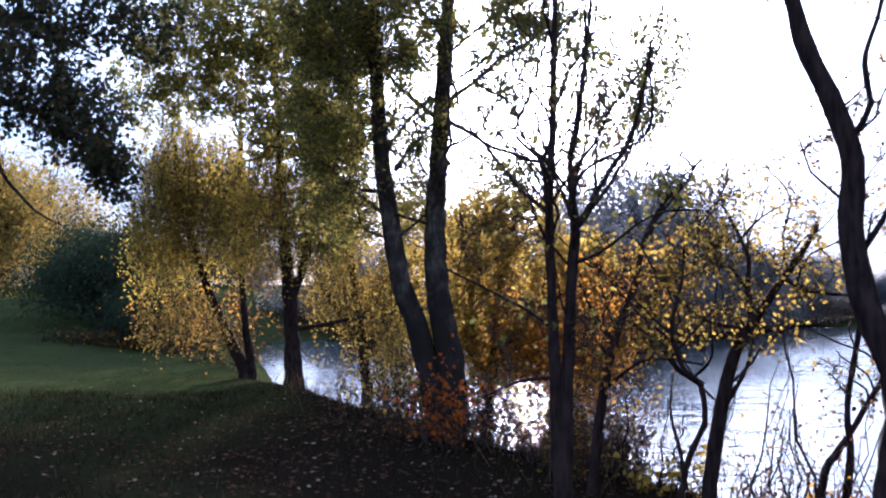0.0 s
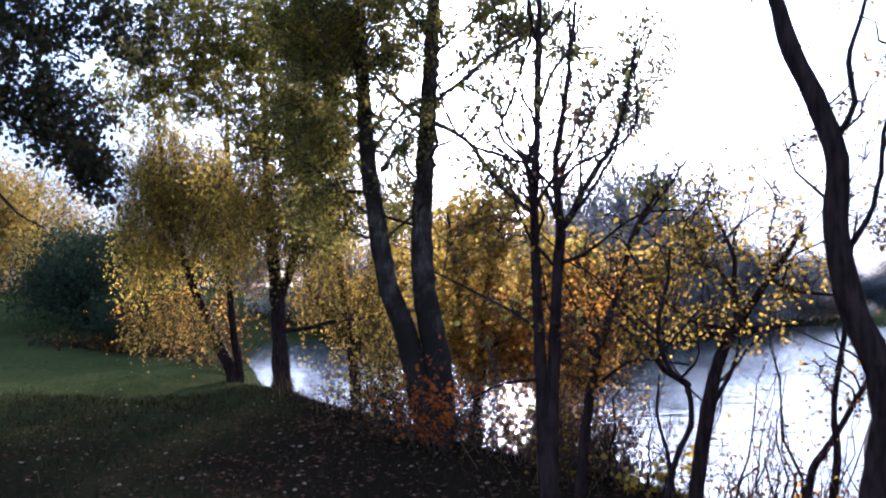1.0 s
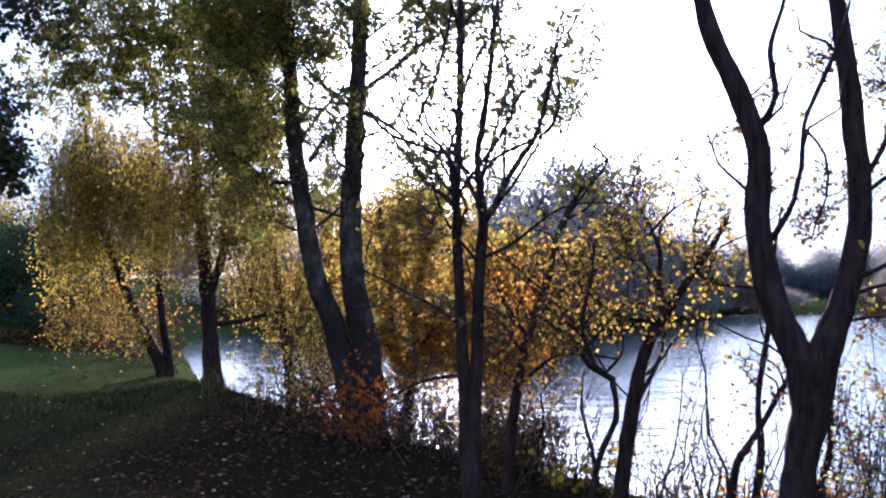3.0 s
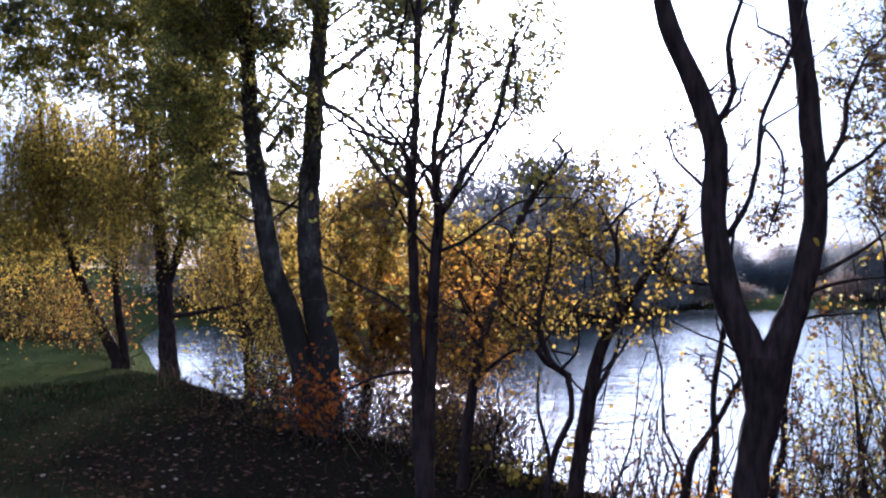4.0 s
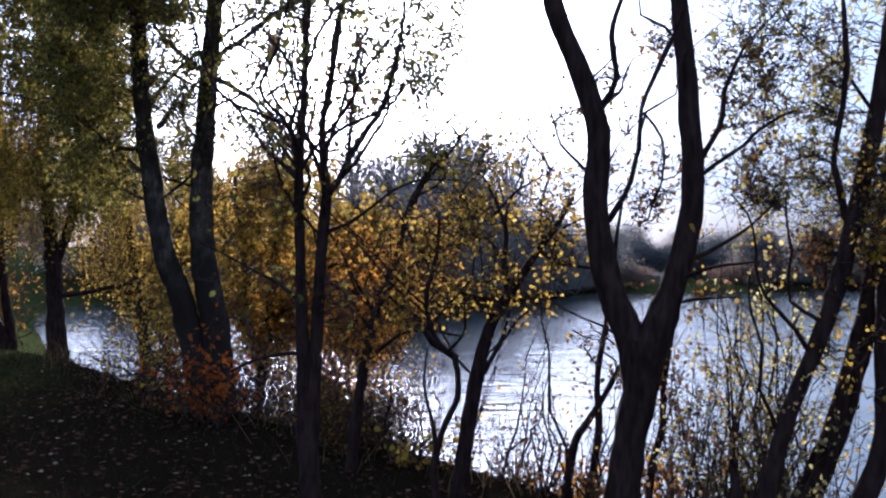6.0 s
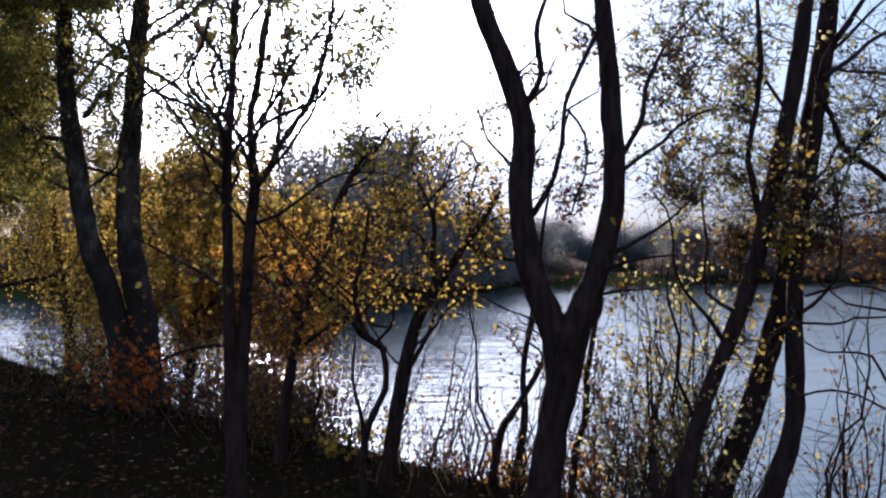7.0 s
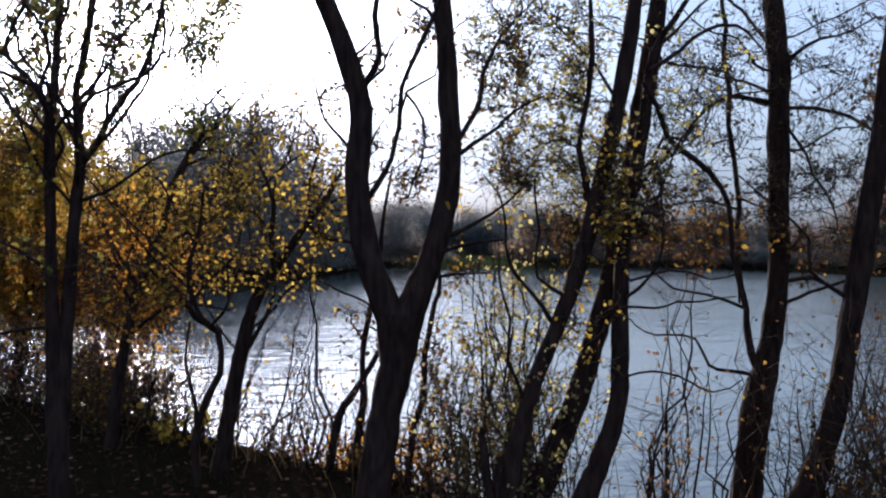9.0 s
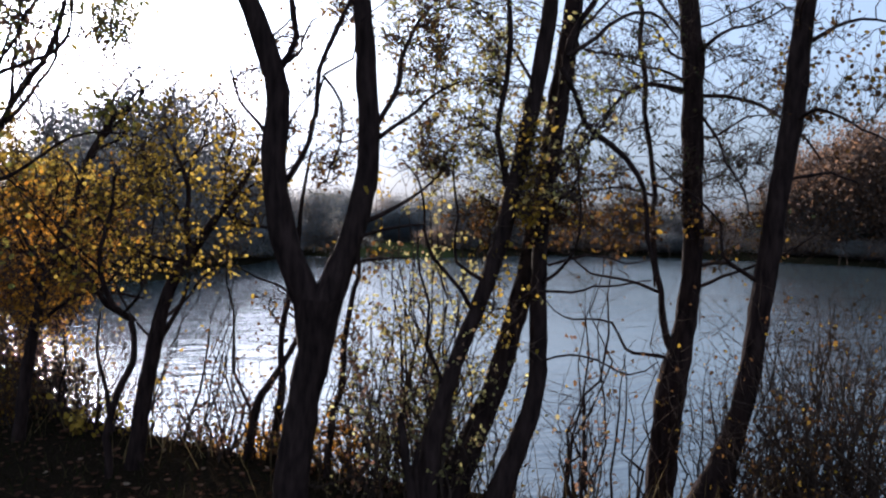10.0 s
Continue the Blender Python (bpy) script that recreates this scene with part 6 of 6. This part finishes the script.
bush("leaning_shoot", "thin dark shoot leaning out over the water", 2.48, 6.12, HT(2.48, 6.12, 1.11), 0.14, 3, LEAF_RUST, 0.8, 0.026, (0.43, 0.2), 1.05)
bush("leaning_shoot", "thin dark shoot leaning out over the water", 2.60, 6.07, HT(2.60, 6.07, 1.47), 0.14, 3, LEAF_RUST, 0.8, 0.026, (0.41, -0.1), 1.05)
bush("leaning_shoot", "thin dark shoot leaning out over the water", 2.91, 5.89, HT(2.91, 5.89, 0.95), 0.11, 3, LEAF_RUST, 0.8, 0.026, (-0.08, 0.05), 1.05)
bush("leaning_shoot", "thin dark shoot leaning out over the water", 3.00, 5.63, HT(3.00, 5.63, 0.84), 0.10, 3, LEAF_RUST, 0.8, 0.026, (0.21, 0.14), 1.05)
bush("leaning_shoot", "thin dark shoot leaning out over the water", 3.07, 5.37, HT(3.07, 5.37, 1.13), 0.10, 3, LEAF_RUST, 0.8, 0.026, (0.32, -0.17), 1.05)
bush("leaning_shoot", "thin dark shoot leaning out over the water", 3.11, 5.24, HT(3.11, 5.24, 0.88), 0.10, 3, LEAF_RUST, 0.8, 0.026, (0.12, 0.07), 1.05)
bush("leaning_shoot", "thin dark shoot leaning out over the water", 3.59, 5.31, HT(3.59, 5.31, 0.79), 0.10, 3, LEAF_RUST, 0.8, 0.026, (0.05, -0.13), 1.05)
bush("leaning_shoot", "thin dark shoot leaning out over the water", 4.01, 5.16, HT(4.01, 5.16, 1.35), 0.11, 3, LEAF_RUST, 0.8, 0.026, (0.03, -0.16), 1.05)
bush("leaning_shoot", "thin dark shoot leaning out over the water", 4.02, 5.03, HT(4.02, 5.03, 1.42), 0.10, 3, LEAF_RUST, 0.8, 0.026, (0.35, 0.15), 1.05)
bush("leaning_shoot", "thin dark shoot leaning out over the water", 4.16, 5.17, HT(4.16, 5.17, 1.00), 0.11, 3, LEAF_RUST, 0.8, 0.026, (0.08, -0.08), 1.05)
bush("leaning_shoot", "thin dark shoot leaning out over the water", 4.44, 5.08, HT(4.44, 5.08, 1.14), 0.11, 3, LEAF_RUST, 0.8, 0.026, (0.34, 0.03), 1.05)
bush("leaning_shoot", "thin dark shoot leaning out over the water", 4.91, 4.80, HT(4.91, 4.80, 1.02), 0.11, 3, LEAF_RUST, 0.8, 0.026, (0.32, 0.14), 1.05)
bush("leaning_shoot", "thin dark shoot leaning out over the water", 4.87, 4.56, HT(4.87, 4.56, 0.84), 0.11, 3, LEAF_RUST, 0.8, 0.026, (0.06, -0.03), 1.05)
bush("shore_bush", "thin bush with orange leaves at the water edge", -0.43, 15.11, HT(-0.43, 15.11, 1.41), 1.03, 16, LEAF_ORANGE, 2.6, 0.04, (0, 0), 1.0)
bush("shore_bush", "thin bush with orange leaves at the water edge", 0.11, 13.98, HT(0.11, 13.98, 1.66), 0.95, 16, LEAF_ORANGE, 2.6, 0.04, (0, 0), 1.0)
bush("shore_bush", "thin bush with yellow leaves at the water edge", 0.69, 12.83, HT(0.69, 12.83, 1.18), 0.87, 16, LEAF_YELLOW, 2.6, 0.04, (0, 0), 1.0)
bush("shore_bush", "thin bush with orange leaves at the water edge", 1.19, 11.86, HT(1.19, 11.86, 1.02), 0.81, 16, LEAF_ORANGE, 2.6, 0.04, (0, 0), 1.0)
bush("shore_bush", "thin bush with orange leaves at the water edge", 1.43, 11.39, HT(1.43, 11.39, 0.92), 0.78, 16, LEAF_ORANGE, 2.6, 0.04, (0, 0), 1.0)
bush("shore_bush", "thin bush with yellow leaves at the water edge", 1.70, 10.81, HT(1.70, 10.81, 1.26), 0.74, 16, LEAF_YELLOW, 2.6, 0.04, (0, 0), 1.0)
bush("shore_bush", "thin bush with orange leaves at the water edge", 0.90, 12.42, HT(0.90, 12.42, 0.72), 0.85, 16, LEAF_ORANGE, 2.6, 0.04, (0, 0), 1.0)
bush("shore_bush", "thin bush with rust leaves at the water edge", 0.46, 13.29, HT(0.46, 13.29, 0.66), 0.90, 16, LEAF_RUST, 2.6, 0.04, (0, 0), 1.0)
bush("rust_scrub", "twiggy rust-brown scrub at the water edge", 1.41, 11.89, HT(1.41, 11.89, 0.30), 0.47, 9, LEAF_PINK, 1.3, 0.036, (0, 0), 1.0)
bush("rust_scrub", "twiggy rust-brown scrub at the water edge", 1.62, 11.47, HT(1.62, 11.47, 0.47), 0.46, 9, LEAF_PINK, 1.3, 0.036, (0, 0), 1.0)
bush("rust_scrub", "twiggy rust-brown scrub at the water edge", 1.85, 11.04, HT(1.85, 11.04, 0.45), 0.44, 9, LEAF_PINK, 1.3, 0.036, (0, 0), 1.0)
bush("rust_scrub", "twiggy rust-brown scrub at the water edge", 2.01, 10.71, HT(2.01, 10.71, 0.30), 0.43, 9, LEAF_PINK, 1.3, 0.036, (0, 0), 1.0)
bush("rust_scrub", "twiggy rust-brown scrub at the water edge", 1.22, 12.31, HT(1.22, 12.31, 0.19), 0.49, 9, LEAF_PINK, 1.3, 0.036, (0, 0), 1.0)
bush("rust_scrub", "twiggy rust-brown scrub at the water edge", 2.24, 10.32, HT(2.24, 10.32, 0.23), 0.41, 9, LEAF_PINK, 1.3, 0.036, (0, 0), 1.0)
bush("rust_scrub", "twiggy rust-brown scrub at the water edge", 0.98, 12.77, HT(0.98, 12.77, 0.21), 0.51, 9, LEAF_PINK, 1.3, 0.036, (0, 0), 1.0)
bush("rust_scrub", "twiggy rust-brown scrub at the water edge", 0.66, 13.38, HT(0.66, 13.38, 0.23), 0.53, 9, LEAF_PINK, 1.3, 0.036, (0, 0), 1.0)
bush("brown_thicket", "brown twiggy thicket with rust and red leaves", 4.87, 4.70, HT(4.87, 4.70, 0.76), 0.33, 16, LEAF_RUST, 0.7, 0.025, (0, 0), 1.0)
bush("brown_thicket", "brown twiggy thicket with rust and red leaves", 4.83, 4.46, HT(4.83, 4.46, 0.92), 0.35, 16, LEAF_RUST, 0.7, 0.025, (0, 0), 1.0)
bush("brown_thicket", "brown twiggy thicket with rust and red leaves", 5.14, 4.56, HT(5.14, 4.56, 0.97), 0.41, 16, LEAF_RUST, 0.7, 0.025, (0, 0), 1.0)
bush("brown_thicket", "brown twiggy thicket with rust and red leaves", 4.86, 4.14, HT(4.86, 4.14, 0.96), 0.37, 16, LEAF_RUST, 0.7, 0.025, (0, 0), 1.0)
bush("brown_thicket", "brown twiggy thicket with rust and red leaves", 5.10, 4.17, HT(5.10, 4.17, 1.14), 0.42, 16, LEAF_RUST, 0.7, 0.025, (0, 0), 1.0)
bush("brown_thicket", "brown twiggy thicket with rust and red leaves", 4.92, 3.91, HT(4.92, 3.91, 1.04), 0.40, 16, LEAF_RUST, 0.7, 0.025, (0, 0), 1.0)
bush("brown_thicket", "brown twiggy thicket with rust and red leaves", 4.59, 4.13, HT(4.59, 4.13, 0.66), 0.33, 16, LEAF_RUST, 0.7, 0.025, (0, 0), 1.0)
bush("low_bramble", "low tangle of brown and yellow leaves on the bank edge", 2.57, 6.44, HT(2.57, 6.44, 0.04), 0.23, 14, LEAF_ORANGE, 2.2, 0.036, (0, 0), 1.0)
bush("low_bramble", "low tangle of brown and yellow leaves on the bank edge", 2.74, 6.06, HT(2.74, 6.06, 0.07), 0.22, 14, LEAF_ORANGE, 2.2, 0.036, (0, 0), 1.0)
bush("low_bramble", "low tangle of brown and yellow leaves on the bank edge", 2.87, 5.80, HT(2.87, 5.80, 0.08), 0.21, 14, LEAF_ORANGE, 2.2, 0.036, (0, 0), 1.0)
bush("low_bramble", "low tangle of brown and yellow leaves on the bank edge", 2.55, 6.87, HT(2.55, 6.87, 0.07), 0.24, 14, LEAF_ORANGE, 2.2, 0.036, (0, 0), 1.0)
bush("low_bramble", "low tangle of brown and yellow leaves on the bank edge", 2.44, 7.53, HT(2.44, 7.53, 0.03), 0.26, 14, LEAF_RUST, 2.2, 0.036, (0, 0), 1.0)
bush("low_bramble", "low tangle of brown and yellow leaves on the bank edge", 2.51, 5.83, HT(2.51, 5.83, 0.03), 0.21, 14, LEAF_RUST, 2.2, 0.036, (0, 0), 1.0)
